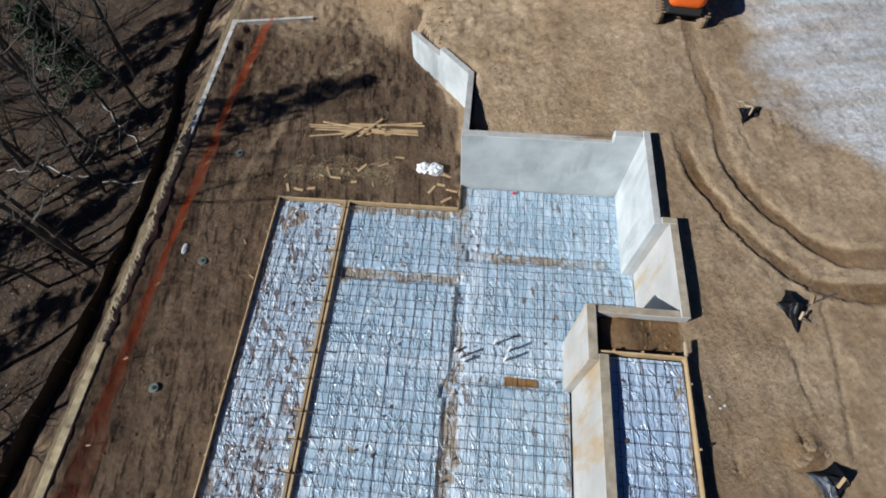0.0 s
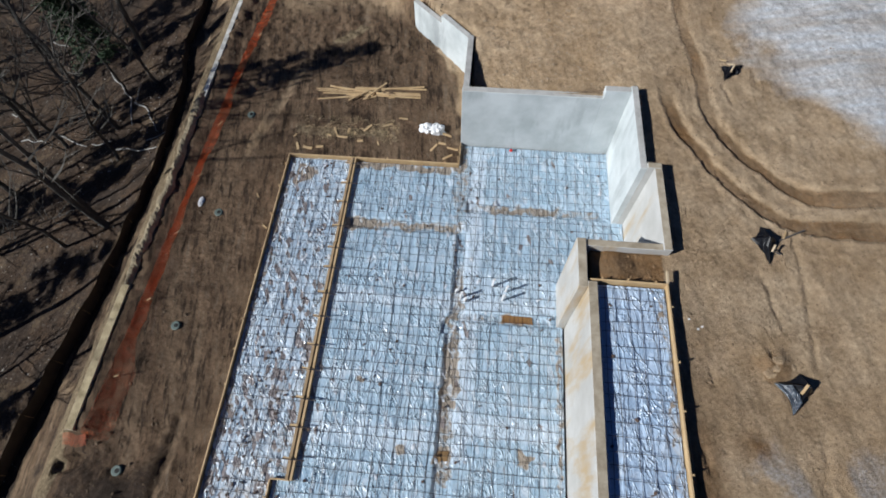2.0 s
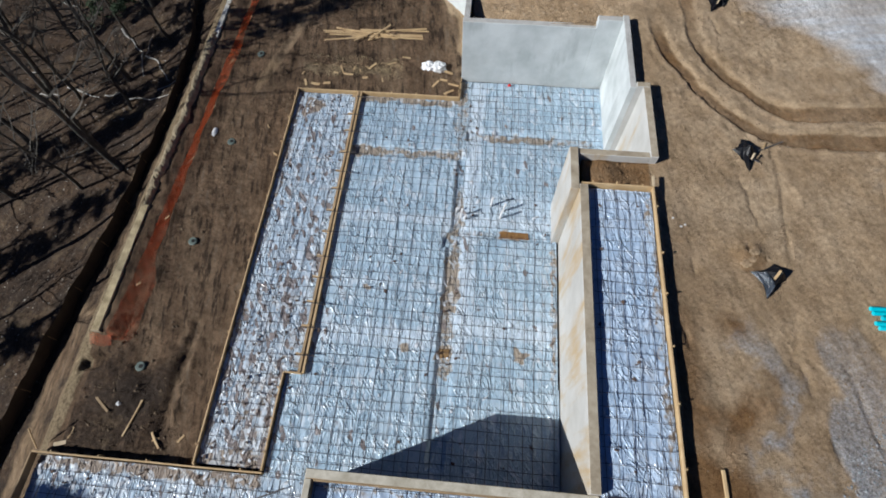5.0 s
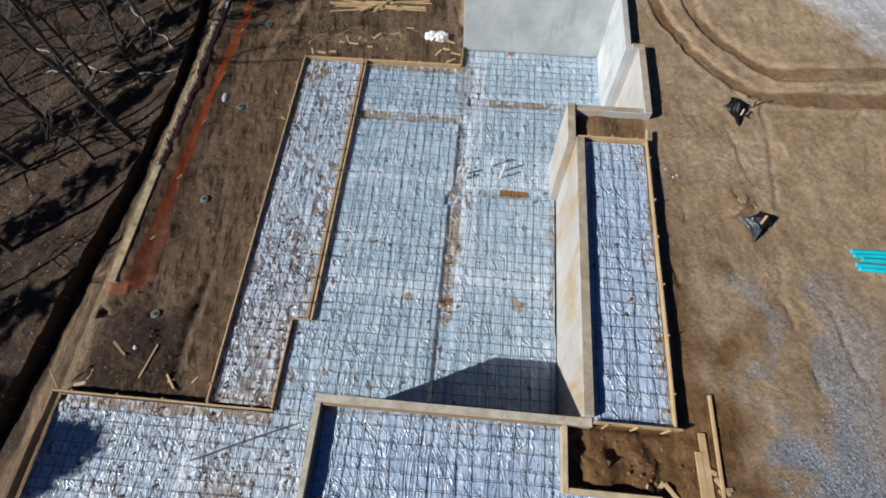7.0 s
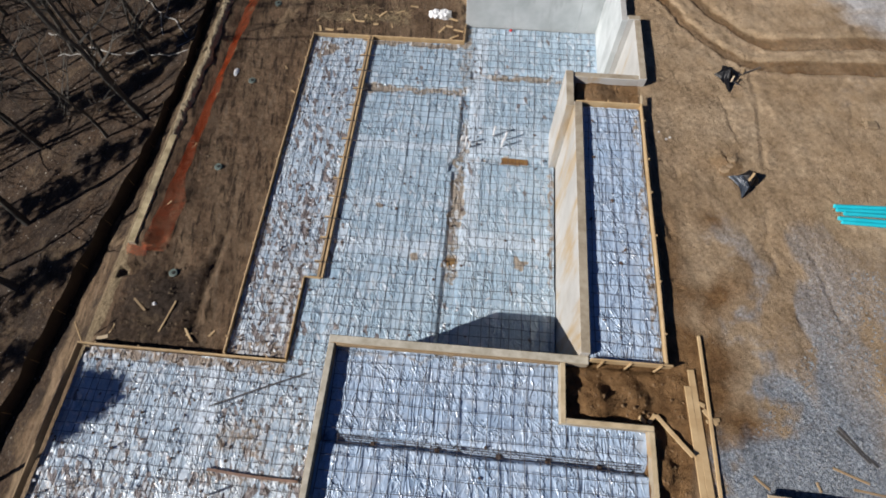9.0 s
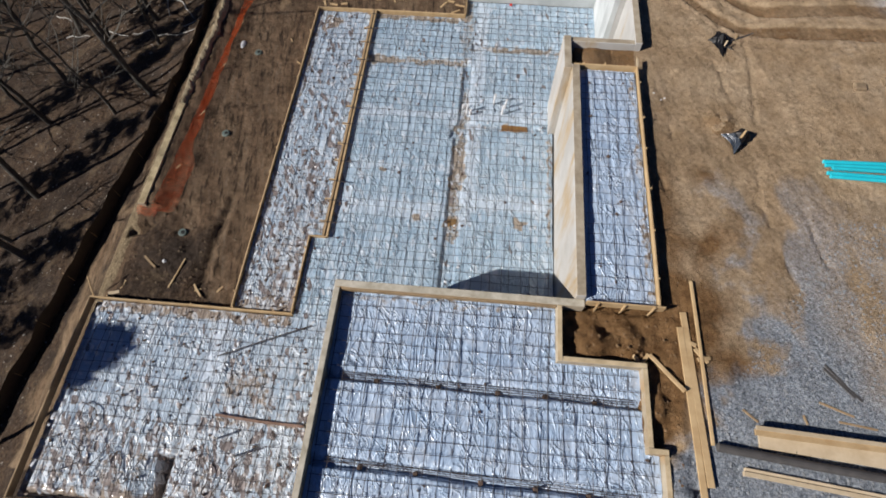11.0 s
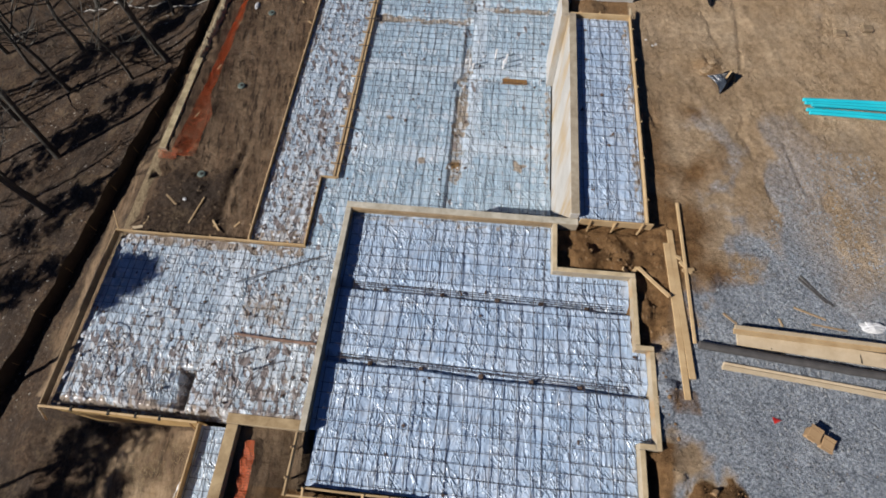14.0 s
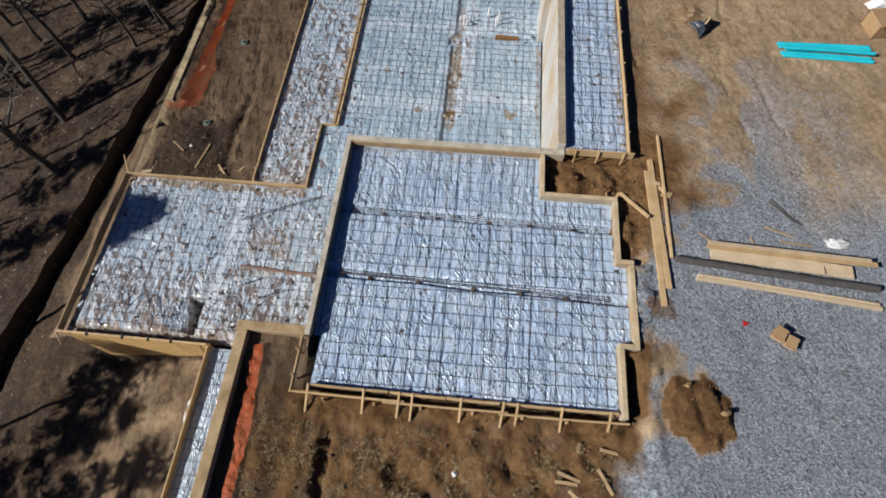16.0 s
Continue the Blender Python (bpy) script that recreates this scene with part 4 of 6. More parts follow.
DARK_HOLE = plain("dark_rubber", (0.006, 0.006, 0.006), (0.016, 0.015, 0.014), 8.0, 0.8)
BLOCK = plain("brown_brick", (0.07, 0.045, 0.035), (0.17, 0.115, 0.085), 14.0, 0.9)
CLOD = plain("soil_clod", (0.09, 0.062, 0.04), (0.22, 0.16, 0.10), 12.0, 0.95, bumped=0.5)
STONE = plain("grey_stone", (0.17, 0.18, 0.195), (0.34, 0.355, 0.375), 12.0, 0.9, bumped=0.4)
ORANGE_PAINT = plain("orange_paint", (0.62, 0.10, 0.015), (0.78, 0.15, 0.02), 2.0, 0.3, bumped=0.02)
MUDDY_STEEL = plain("muddy_steel", (0.14, 0.10, 0.06), (0.30, 0.22, 0.14), 9.0, 0.85, bumped=0.3)

EARTH_LUMP = plain("tan_earth", (0.17, 0.10, 0.05), (0.36, 0.235, 0.125), 6.0, 0.95, bumped=0.6, dist=0.02)
BERM_EARTH = plain("straw_earth", (0.15, 0.12, 0.075), (0.40, 0.325, 0.215), 3.2, 0.95, bumped=0.7, dist=0.03, fine=24.0)
PALE_LUMBER = plain("sun_bleached_pine", (0.46, 0.35, 0.22), (0.66, 0.54, 0.38), 3.0, 0.7, bumped=0.2)

# ---- earth heaped along the yard's low wall ----
def soil_berm(name, line, label):
    """A ragged bank of earth along a line of (x, y, half width, top)."""
    bm, last = bmesh.new(), None
    for (ax, ay, aw, az), (bx, by, bw, bz) in zip(line, line[1:]):
        n = max(2, int(abs(by - ay) / 0.07))
        for k in range(n):
            f = k / n
            x, y, w, z = ax + (bx - ax) * f, ay + (by - ay) * f, aw + (bw - aw) * f, az + (bz - az) * f
            x += 0.05 * fbm(x, y, 1.9, 101)
            ring = []
            for i in range(9):
                u = -1 + i / 4
                e = w * (1.0 + 0.55 * fbm(x + 9 * (u > 0), y, 1.7, 103, 4))
                h = z + 0.05 * fbm(x + u * w, y, 2.6, 105, 4) + 0.035 * fbm(x + u * w, y, 7.0, 106, 3) - (0.55 * abs(u) ** 3 if u < 0 else 0.42 * abs(u) ** 2.4)
                h += 0.025 * fbm(x + 3 * u, y, 9.0, 108, 3)
                ring.append(bm.verts.new((x + u * e + 0.012 * fbm(u * 5, y, 8.0, 109), y + 0.03 * fbm(u * 3, y, 4.0, 107), h)))
            if last:
                for p in range(8):
                    bm.faces.new((last[p], ring[p], ring[p + 1], last[p + 1]))
            last = ring
    bmesh.ops.recalc_face_normals(bm, faces=bm.faces)
    return tagged(part(name, bm, BERM_EARTH), label, "soil", kind="structure")


soil_berm("ground_berm", ((-9.50, 21.2, 0.12, -0.16), (-9.58, 20.7, 0.28, 0.03), (-9.52, 19.5, 0.30, 0.06), (-9.50, 18.4, 0.26, 0.05), (-9.46, 17.3, 0.22, 0.05), (-9.46, 16.5, 0.26, 0.04), (-9.46, 15.3, 0.22, 0.04), (-9.50, 14.7, 0.26, 0.05), (-9.48, 14.1, 0.28, 0.06), (-9.54, 13.5, 0.26, 0.05), (-9.57, 13.1, 0.24, 0.03), (-9.58, 12.7, 0.20, 0.0), (-9.57, 12.35, 0.16, -0.12)), "ragged tan earth heaped over the yard's low wall")
# ---- formwork ----
FORM_GROUP = "timber forms round the slabs"


def form(name, a, b, top, depth, out=(0, 0), gap=1.1, thick=0.042, mat=None, stake_drop=0.35, label="sawn timber form board staked at a slab's edge", double=False):
    """A run of form boards on edge from a to b, staked on its outer side."""
    mat = mat or LUMBER
    f = thing(name, label, "formwork", FORM_GROUP)
    (ax, ay), (bx, by) = a, b
    run = math.hypot(bx - ax, by - ay)
    n = max(1, round(run / 4.2))
    for k in range(n):
        p, q = k / n, (k + 1) / n
        eps = 0.004 / run
        za, zb = top - depth / 2 + random.uniform(-0.006, 0.006), top - depth / 2 + random.uniform(-0.006, 0.006)
        part("board", beam_bm((ax + (bx - ax) * (p + eps), ay + (by - ay) * (p + eps), za), (ax + (bx - ax) * (q - eps), ay + (by - ay) * (q - eps), zb), thick, depth, bow=random.uniform(-0.012, 0.012)), mat, f)
    if out != (0, 0):
        m = max(2, round(run / gap))
        for k in range(m):
            p = (k + 0.5) / m + random.uniform(-0.02, 0.02)
            x, y = ax + (bx - ax) * p + out[0] * (thick / 2 + 0.022), ay + (by - ay) * p + out[1] * (thick / 2 + 0.022)
            part("stake", beam_bm((x, y, top - depth - stake_drop), (x + random.uniform(-0.015, 0.015), y, top + random.uniform(-0.02, 0.05)), 0.04, 0.04, up=(0, 1, 0)), mat, f)
    return f


form("form_west", (-5.40, 4.58), (-5.40, 18.02), 0.05, 0.20, (-1, 0))
form("form_north", (-5.42, 18.02), (0.80, 18.02), 0.05, 0.22, (0, 1))
form("form_corner", (0.80, 18.05), (0.80, 18.96), 0.08, 0.30, (-1, 0), gap=0.45, mat=OLD_LUMBER)
form("form_step", (-3.52, 7.24), (-2.98, 7.24), 0.05, 0.20)
form("form_step_south", (-3.52, 4.58), (-3.52, 7.22), 0.05, 0.20, (-1, 0), gap=0.9)
form("form_annex_north", (-9.90, 4.53), (-3.48, 4.53), 0.06, 0.24, (0, 1), gap=1.25)
form("form_annex_west", (-9.90, -1.14), (-9.90, 4.50), 0.06, 0.26, mat=OLD_LUMBER)
form("form_porch_north", (4.52, 12.44), (6.50, 12.44), 3.04, 0.26, (0, 1), gap=0.7)
form("form_porch_east", (6.48, 4.56), (6.48, 12.42), 3.04, 0.28, (1, 0), gap=1.3)
form("form_porch_south", (4.72, 4.52), (6.62, 4.52), 3.04, 0.26, (0, -1), gap=0.62)
form("form_walkway_west", (-5.26, -6.0), (-5.26, -1.20), -0.02, 0.30, (-1, 0), gap=1.2)
form("form_walkway_south", (-5.24, -5.50), (-3.30, -5.50), -0.02, 0.30, gap=1.2)
form("form_garage_ledger", (-1.40, 4.395), (4.00, 4.395), 2.86, 0.14, mat=OLD_LUMBER, label="weathered ledger board along the garage wall")
form("form_garage_west", (-1.62, -2.76), (-1.61, -1.46), 2.88, 0.14, (-1, 0), gap=0.6)

# the divider between the strip and the main slab: two boards, ties and short dowels
divider = thing("form_divider", "double timber form board with steel dowels between two slabs", "formwork", FORM_GROUP)
for x, zt, board_mat in ((-3.065, 0.08, OLD_LUMBER), (-2.955, 0.05, LUMBER)):
    for y0, y1 in ((7.24, 10.9), (10.91, 14.5), (14.51, 18.0)):
        part("board", beam_bm((x + random.uniform(-0.01, 0.01), y0, zt - 0.1), (x + random.uniform(-0.01, 0.01), y1, zt - 0.1), 0.085, 0.20, bow=random.uniform(-0.015, 0.015)), board_mat, divider)
for k in range(13):
    y = 7.7 + k * 0.83 + random.uniform(-0.08, 0.08)
    part("dowel", add_tube(bmesh.new(), ((-3.30, y, 0.10), (-2.66, y + random.uniform(-0.06, 0.06), 0.10)), 0.016, 5), STEEL, divider)
    part("tie_block", beam_bm((-3.27, y + 0.03, 0.075), (-3.04, y + 0.05 + random.uniform(-0.05, 0.05), 0.085), 0.075, 0.04), LUMBER, divider, "pale offcut tacked to the form")

# tall plywood form on the annex's downhill side
ply = thing("plywood_form", "tall plywood form panel held up by timber whalers", "formwork", FORM_GROUP)
for k in range(4):
    x0 = -9.88 + k * 1.165
    part("plywood_sheet", box_bm((x0 + 0.003, -1.185 + 0.002 * (k % 2), -3.5), (x0 + 1.162, -1.165 + 0.002 * (k % 2), 0.01), 0.002), PLYWOOD, ply)
for k, (x0, x1) in enumerate(((-9.95, -7.6), (-7.59, -5.28))):
    part("top_plate", box_bm((x0, -1.225, -0.03), (x1, -1.165, 0.035 + 0.004 * k)), LUMBER, ply)
for x in (-9.0, -7.9, -7.1, -6.4):
    part("tie", box_bm((x, -1.26, -0.02), (x + 0.07, -1.10, 0.05)), DARK_HOLE, ply, "dark strap over the form's edge")
part("brace", beam_bm((-9.93, -1.24, 0.0), (-10.02, -1.50, -0.62), 0.04, 0.05), PALE_LUMBER, ply)
part("brace", beam_bm((-5.5, -1.24, -0.02), (-5.35, -1.7, -1.45), 0.04, 0.05), OLD_LUMBER, ply)

# open stepped form along the garage's front
front = thing("garage_front_form", "two timber rails with stakes and raking braces along the garage", "formwork", FORM_GROUP)
for a, b in (((-1.22, -2.565, 2.70), (0.62, -2.57, 2.70)), ((0.66, -2.575, 2.70), (1.95, -2.59, 2.69)), ((1.98, -2.585, 2.70), (3.20, -2.59, 2.68)), ((3.3, -2.585, 2.69), (5.90, -2.575, 2.70))):
    part("upper_rail", beam_bm(a, b, 0.045, 0.14, bow=0.01), LUMBER, front)
for a, b in (((-1.70, -2.74, 2.66), (1.0, -2.74, 2.60)), ((0.5, -2.79, 2.62), (3.4, -2.76, 2.60)), ((3.2, -2.81, 2.62), (6.15, -2.76, 2.63))):
    part("lower_rail", beam_bm(a, b, 0.04, 0.09, bow=0.01), LUMBER, front)
for x in (-1.25, 0.06, 0.89, 1.2, 2.32, 3.3, 3.62, 4.62, 5.72):
    part("brace", beam_bm((x, -2.55, 2.79), (x + random.uniform(-0.08, -0.02), -3.16, 2.38), 0.05, 0.05, up=(1, 0, 0)), LUMBER, front)
for x in (-0.90, 0.30, 1.38, 2.58, 3.72, 4.72):
    part("stake", beam_bm((x, -2.85, 2.1), (x + 0.02, -2.85, 2.70), 0.045, 0.045, up=(0, 1, 0)), LUMBER, front)

# blocks that hold the bars over the garage's two grooves
chair = part("rebar_chair", box_bm((-0.055, -0.06, -0.08), (0.06, 0.06, 0.035), 0.014, 0.012), BLOCK)
chair.location = (-0.22, 2.22, 2.50)
tagged(chair, "brown brick block that holds up reinforcing bars", "brick", "blocks under the garage bars")
for x, y in ((1.27, 2.22), (2.68, 2.22), (3.79, 2.22), (4.95, 2.19), (-0.30, 0.31), (0.95, 0.28), (2.40, 0.24), (3.60, 0.22), (4.75, 0.19)):
    copy_thing(chair, pose(x, y, 2.50, 0, 0, random.uniform(-15, 15)))

# ---- pipes and poles in the slabs ----
def pipe_stub(x, y, h, r=0.035, lean=0.04):
    s = thing("pipe_stub", "white plastic plumbing stub standing up through the slab bed", "pipe", "plumbing stubs", at=(x, y, -0.08))
    part("pipe", add_tube(bmesh.new(), ((0, 0, -0.15), (lean * 0.5, 0, h * 0.6), (lean, 0.01, h)), r, 10), WHITE, s)
    part("cap", add_tube(bmesh.new(), ((lean, 0.01, h - 0.05), (lean, 0.01, h + 0.012)), r * 1.2, 10), WHITE, s)
    return s


for x, y, h in ((2.20, 13.40, 0.50), (2.52, 12.92, 0.46), (2.62, 13.22, 0.44), (1.22, 12.92, 0.42), (1.34, 12.80, 0.28), (1.05, 13.1, 0.2)):
    pipe_stub(x, y, h)
for x, y in ((-4.80, 0.80), (-4.18, 0.40), (-2.2, -0.35)):
    pipe_stub(x, y, 0.36, 0.028)
# Straight dark line across the bars, modelled as a thin dark tube.
rod = part("loose_rod", add_tube(bmesh.new(), ((-5.40, 3.04, 0.015), (-4.1, 3.64, 0.02), (-2.80, 4.22, 0.015)), 0.019, 6), BLACK_PIPE)
tagged(rod, "straight thin dark tube laid aslant over the rebar", "rod")
caked = part("caked_board", beam_bm((-4.98, 1.42, -0.03), (-2.46, 1.33, -0.03), 0.075, 0.06, bow=0.03), plain("caked_mud", (0.13, 0.072, 0.05), (0.34, 0.235, 0.19), 5.0, 0.9, bumped=0.6, dist=0.02))
tagged(caked, "mud-caked board lying across the plastic sheet", "board")


def tube_loop(pts, name="tubing_loop"):
    bm = bmesh.new()
    v = [Vector((x, y, 0.02)) for x, y in pts]
    out = []
    for k in range(len(v) - 1):
        p0, p1, p2, p3 = v[max(k - 1, 0)], v[k], v[k + 1], v[min(k + 2, len(v) - 1)]
        for i in range(6):
            t = i / 6
            out.append(0.5 * ((2 * p1) + (p2 - p0) * t + (2 * p0 - 5 * p1 + 4 * p2 - p3) * t * t + (3 * p1 - p0 - 3 * p2 + p3) * t ** 3))
    out.append(v[-1])
    add_tube(bm, out, 0.011, 5)
    return tagged(part(name, bm, STEEL), "dark flexible conduit lying in loose bends on the sheet", "conduit", "loose conduits")


tube_loop(((-9.02, -0.45), (-8.59, -0.28), (-8.3, -0.07), (-8.5, 0.2), (-8.8, 0.34)))
tube_loop(((-8.09, -0.46), (-7.84, 0.04), (-7.62, 0.28), (-7.42, 0.15), (-7.35, -0.04), (-7.11, -0.46), (-6.91, -0.53), (-6.78, -0.18), (-6.56, 0.25)))
tube_loop(((-5.64, -0.32), (-5.44, 0.01), (-5.16, 0.32), (-4.86, 0.13), (-4.70, -0.23), (-4.82, -0.67)))
tube_loop(((-8.99, 0.58), (-8.49, 0.76), (-8.31, 1.04), (-8.46, 1.27), (-8.87, 1.40)))
tube_loop(((-4.49, -0.58), (-4.19, 0.13), (-3.78, 0.51), (-3.2, 0.75)))

# ---- fences ----
def lattice(grid, strand, flat_on=False):
    """Plastic mesh: flat strands along and across a grid of places."""
    bm = bmesh.new()
    for line in grid + [list(c) for c in zip(*grid)]:
        for a, b in zip(line, line[1:]):
            way = (b - a).normalized()
            up = Vector((0, 0, 1)) if abs(way.z) < 0.6 else Vector((1, 0.2, 0))
            side = (way.cross(Vector((0, 0, 1))) if flat_on else up - way * up.dot(way)).normalized() * strand
            bm.faces.new([bm.verts.new(p) for p in (a - side, b - side, b + side, a + side)])
    return bm


def mesh_fence(name, line, height, rows, label, lean=(0, 0), step=0.10, drape=0.0, strand=0.012, sway_by=1.0, flat_on=False):
    pts, wide = [], []
    for (ax, ay, aw), (bx, by, bw) in zip(line, line[1:]):
        n = max(1, int(math.hypot(bx - ax, by - ay) / step))
        pts += [(ax + (bx - ax) * k / n, ay + (by - ay) * k / n) for k in range(n)]
        wide += [aw + (bw - aw) * k / n for k in range(n)]
    grid = []
    for r in range(rows + 1):
        f = r / rows
        row = []
        for k, (x, y) in enumerate(pts):
            q = k * step * 10
            sway = sway_by * (0.10 * math.sin(q * 0.11) + 0.06 * math.sin(q * 0.37 + 1))
            droop = 1.0 - 0.35 * abs(math.sin(q * 0.055)) - 0.25 * abs(math.sin(q * 0.021 + 0.7)) - drape
            px, py = x + lean[0] * wide[k] * f + sway * f * wide[k], y + lean[1] * wide[k] * f
            row.append(Vector((px, py, ground_z(px, py) + 0.015 + height * f * droop)))
        grid.append(row)
    f = thing(name, label, "fence")
    if flat_on:
        for row in grid:
            for k, v in enumerate(row):
                v.x += 0.05 * fbm(v.x, v.y, 3.0, 111) + random.uniform(-0.006, 0.006)
                v.y += 0.03 * fbm(v.x, v.y, 5.0, 112)
                v.z += 0.03 + 0.05 * fbm(v.x, v.y, 4.0, 113)
    part("mesh", lattice(grid, strand, flat_on), DIRTY_ORANGE if flat_on else ORANGE, f)
    for k in range(8, len(pts), max(1, int(2.4 / step))):
        x, y = pts[k]
        part("post", beam_bm((x, y, ground_z(x, y) - 0.2), (x + 0.5 * lean[0], y + 0.5 * lean[1], ground_z(x, y) + height * 0.95), 0.03, 0.03, up=(0, 1, 0)), OLD_LUMBER, f)
    return f


fence = mesh_fence("safety_fence", ((-8.25, 27.1, 0.45), (-8.5, 24.2, 0.45), (-8.65, 21.7, 0.42), (-8.80, 18.6, 0.45), (-8.84, 15.7, 0.40), (-8.92, 13.9, 0.36), (-8.94, 12.6, 0.42), (-9.02, 10.9, 0.52), (-9.08, 9.6, 0.85), (-9.18, 8.4, 0.78), (-9.22, 7.75, 0.70)), 0.30, 15, "sagging orange plastic mesh safety fence along the yard", lean=(1.0, 0.0), step=0.06, strand=0.0052)
end = [[Vector((-9.62 + 0.06 * k, 7.62 + 0.055 * r + 0.03 * math.sin(k * 0.8), -0.16 + 0.02 * r + 0.05 * math.sin(k * 0.5 + r * 0.3))) for k in range(11)] for r in range(6)]
part("loose_end", lattice(end, 0.0042, True), DIRTY_ORANGE, fence)
mesh_fence("fallen_fence", ((-2.80, -1.74, 1), (-2.74, -2.4, 1), (-2.69, -3.3, 1), (-2.63, -4.2, 1), (-2.63, -5.0, 1), (-2.7, -7.0, 1)), 0.05, 9, "orange plastic mesh fence fallen flat on the soil", lean=(0.23, 0.0), step=0.055, strand=0.0072, sway_by=0.5, flat_on=True)

SILT_LINE = ((-15.0, 36.0), (-14.7, 31.0), (-14.7, 28.4), (-13.4, 24.4), (-12.95, 19.4), (-13.4, 13.5), (-14.2, 9.2), (-14.7, 5.2), (-15.3, 2.0), (-15.8, -1.0), (-16.0, -5.0), (-16.2, -12.0))
silt = thing("silt_fence", "black woven fabric silt fence on wooden stakes at the woods' edge", "fence")
silt_pts = []
for (ax, ay), (bx, by) in zip(SILT_LINE, SILT_LINE[1:]):
    n = int(math.hypot(bx - ax, by - ay) / 0.25)
    silt_pts += [(ax + (bx - ax) * k / n, ay + (by - ay) * k / n) for k in range(n)]
bm = bmesh.new()
last = None
for k, (x, y) in enumerate(silt_pts):
    z, s = ground_z(x, y), 0.03 * math.sin(k * 0.8)
    tall = 0.84 - 0.20 * float(smoothstep(12.0, 17.0, y))
    col = [bm.verts.new((x + s + 0.01 * i, y, z - 0.1 + tall * h * (1 - 0.05 * abs(math.sin(k * 0.4))))) for i, h in enumerate((0.0, 0.5, 1.0))]
    if last:
        for i in range(2):
            bm.faces.new((last[i], col[i], col[i + 1], last[i + 1]))
    last = col
part("fabric", bm, SILT, silt)
for k in range(4, len(silt_pts), 8):
    x, y = silt_pts[k]
    part("stake", beam_bm((x - 0.03, y, ground_z(x, y) - 0.25), (x - 0.03, y, ground_z(x, y) + 0.78 - 0.20 * float(smoothstep(12.0, 17.0, y))), 0.03, 0.03, up=(0, 1, 0)), OLD_LUMBER, silt)

# ---- loose things in the yard ----
def drain_cap(x, y, r=0.145):
    z = ground_z(x, y)
    d = thing("yard_drain", "grey-green round plastic yard drain set in mud", "yard drain", "drains in the yard", at=(x, y, z))
    bm = bmesh.new()
    add_tube(bm, ((0, 0, -0.1), (0, 0, 0.05), (0, 0, 0.065)), (r, r, r * 0.85), 14)
    part("lid", bm, DISC, d)
    # No opening: a solid black disc paints the dark inside of the drain.
    part("hole", add_tube(bmesh.new(), ((r * 0.18, 0, 0.06), (r * 0.18, 0, 0.073)), r * 0.46, 10), DARK_HOLE, d)


for x, y in ((-7.44, 15.5), (-7.60, 11.32), (-7.42, 19.95), (-7.86, 7.08)):
    drain_cap(x, y)


def lumber_piece(name, label, a, b, w=0.09, h=0.04, mat=None, group="", lift=0.0, category="board"):
    (ax, ay), (bx, by) = a, b
    ob = part(name, beam_bm((ax, ay, ground_z(ax, ay) + h / 2 + lift), (bx, by, ground_z(bx, by) + h / 2 + lift), w, h, bow=random.uniform(-0.01, 0.01)), mat or LUMBER)
    return tagged(ob, label, category, group)


STICK, SCRAPS = "pale sawn timber batten in a loose heap on mud", "timber battens heaped in the yard"
for k, (a, b, lift) in enumerate((((-5.15, 21.5), (-2.4, 21.55), 0), ((-5.05, 21.38), (-1.0, 21.5), 0.0), ((-4.85, 21.28), (-0.95, 21.38), 0.03), ((-3.9, 21.25), (-0.95, 21.28), 0.0), ((-5.0, 20.95), (-3.4, 21.2), 0.0), ((-3.3, 21.45), (-0.85, 21.82), 0.06), ((-3.6, 21.62), (-0.75, 21.72), 0.03), ((-4.6, 21.6), (-2.2, 21.3), 0.06), ((-3.1, 21.0), (-2.35, 21.85), 0.10), ((-3.75, 20.9), (-3.05, 21.4), 0.10), ((-3.2, 21.05), (-2.7, 21.2), 0.03), ((-2.2, 21.15), (-1.95, 21.2), 0.02))):
    lumber_piece("batten", STICK, a, b, 0.062, 0.036, group=SCRAPS, lift=lift)
rng = random.Random(5)
for x, y in ((-5.3, 18.6), (-4.9, 18.55), (-4.46, 18.62), (-4.0, 19.4), (-3.5, 19.5), (-3.25, 19.35), (-2.8, 19.65), (-2.05, 19.85), (-2.3, 18.95), (-4.2, 19.2), (-3.7, 19.15), (0.1, 19.1), (0.35, 18.5), (0.5, 18.9), (-5.5, 19.1), (-3.0, 19.0), (-1.5, 20.2), (-0.2, 18.9)):
    a = rng.uniform(0, 3.1)
    n = rng.uniform(0.06, 0.22)
    lumber_piece("offcut", "short pale offcut of sawn timber lying on mud", (x - n * math.cos(a), y - n * math.sin(a)), (x + n * math.cos(a), y + n * math.sin(a)), rng.uniform(0.05, 0.10), 0.035, group="offcuts in the yard")
for a, b, w in (((-7.46, 6.14), (-7.72, 5.12), 0.05), ((-9.54, 4.75), (-9.23, 4.85), 0.11), ((-9.17, 5.25), (-9.23, 4.94), 0.05), ((-6.92, 5.30), (-6.56, 4.90), 0.06), ((-6.84, 5.08), (-6.66, 5.17), 0.05), ((-6.11, 5.10), (-5.98, 5.31), 0.06), ((-6.3, 16.4), (-6.2, 16.25), 0.05), ((-5.75, 15.1), (-5.6, 15.0), 0.05)):
    lumber_piece("offcut", "short muddy offcut of sawn timber lying on mud", a, b, w, 0.03, PALE_LUMBER if w > 0.1 else LUMBER, "offcuts in the yard")
lumber_piece("offcut", "dark weathered offcut sunk in mud", (-8.77, 6.09), (-8.31, 5.73), 0.07, 0.03, OLD_LUMBER, "offcuts in the yard")
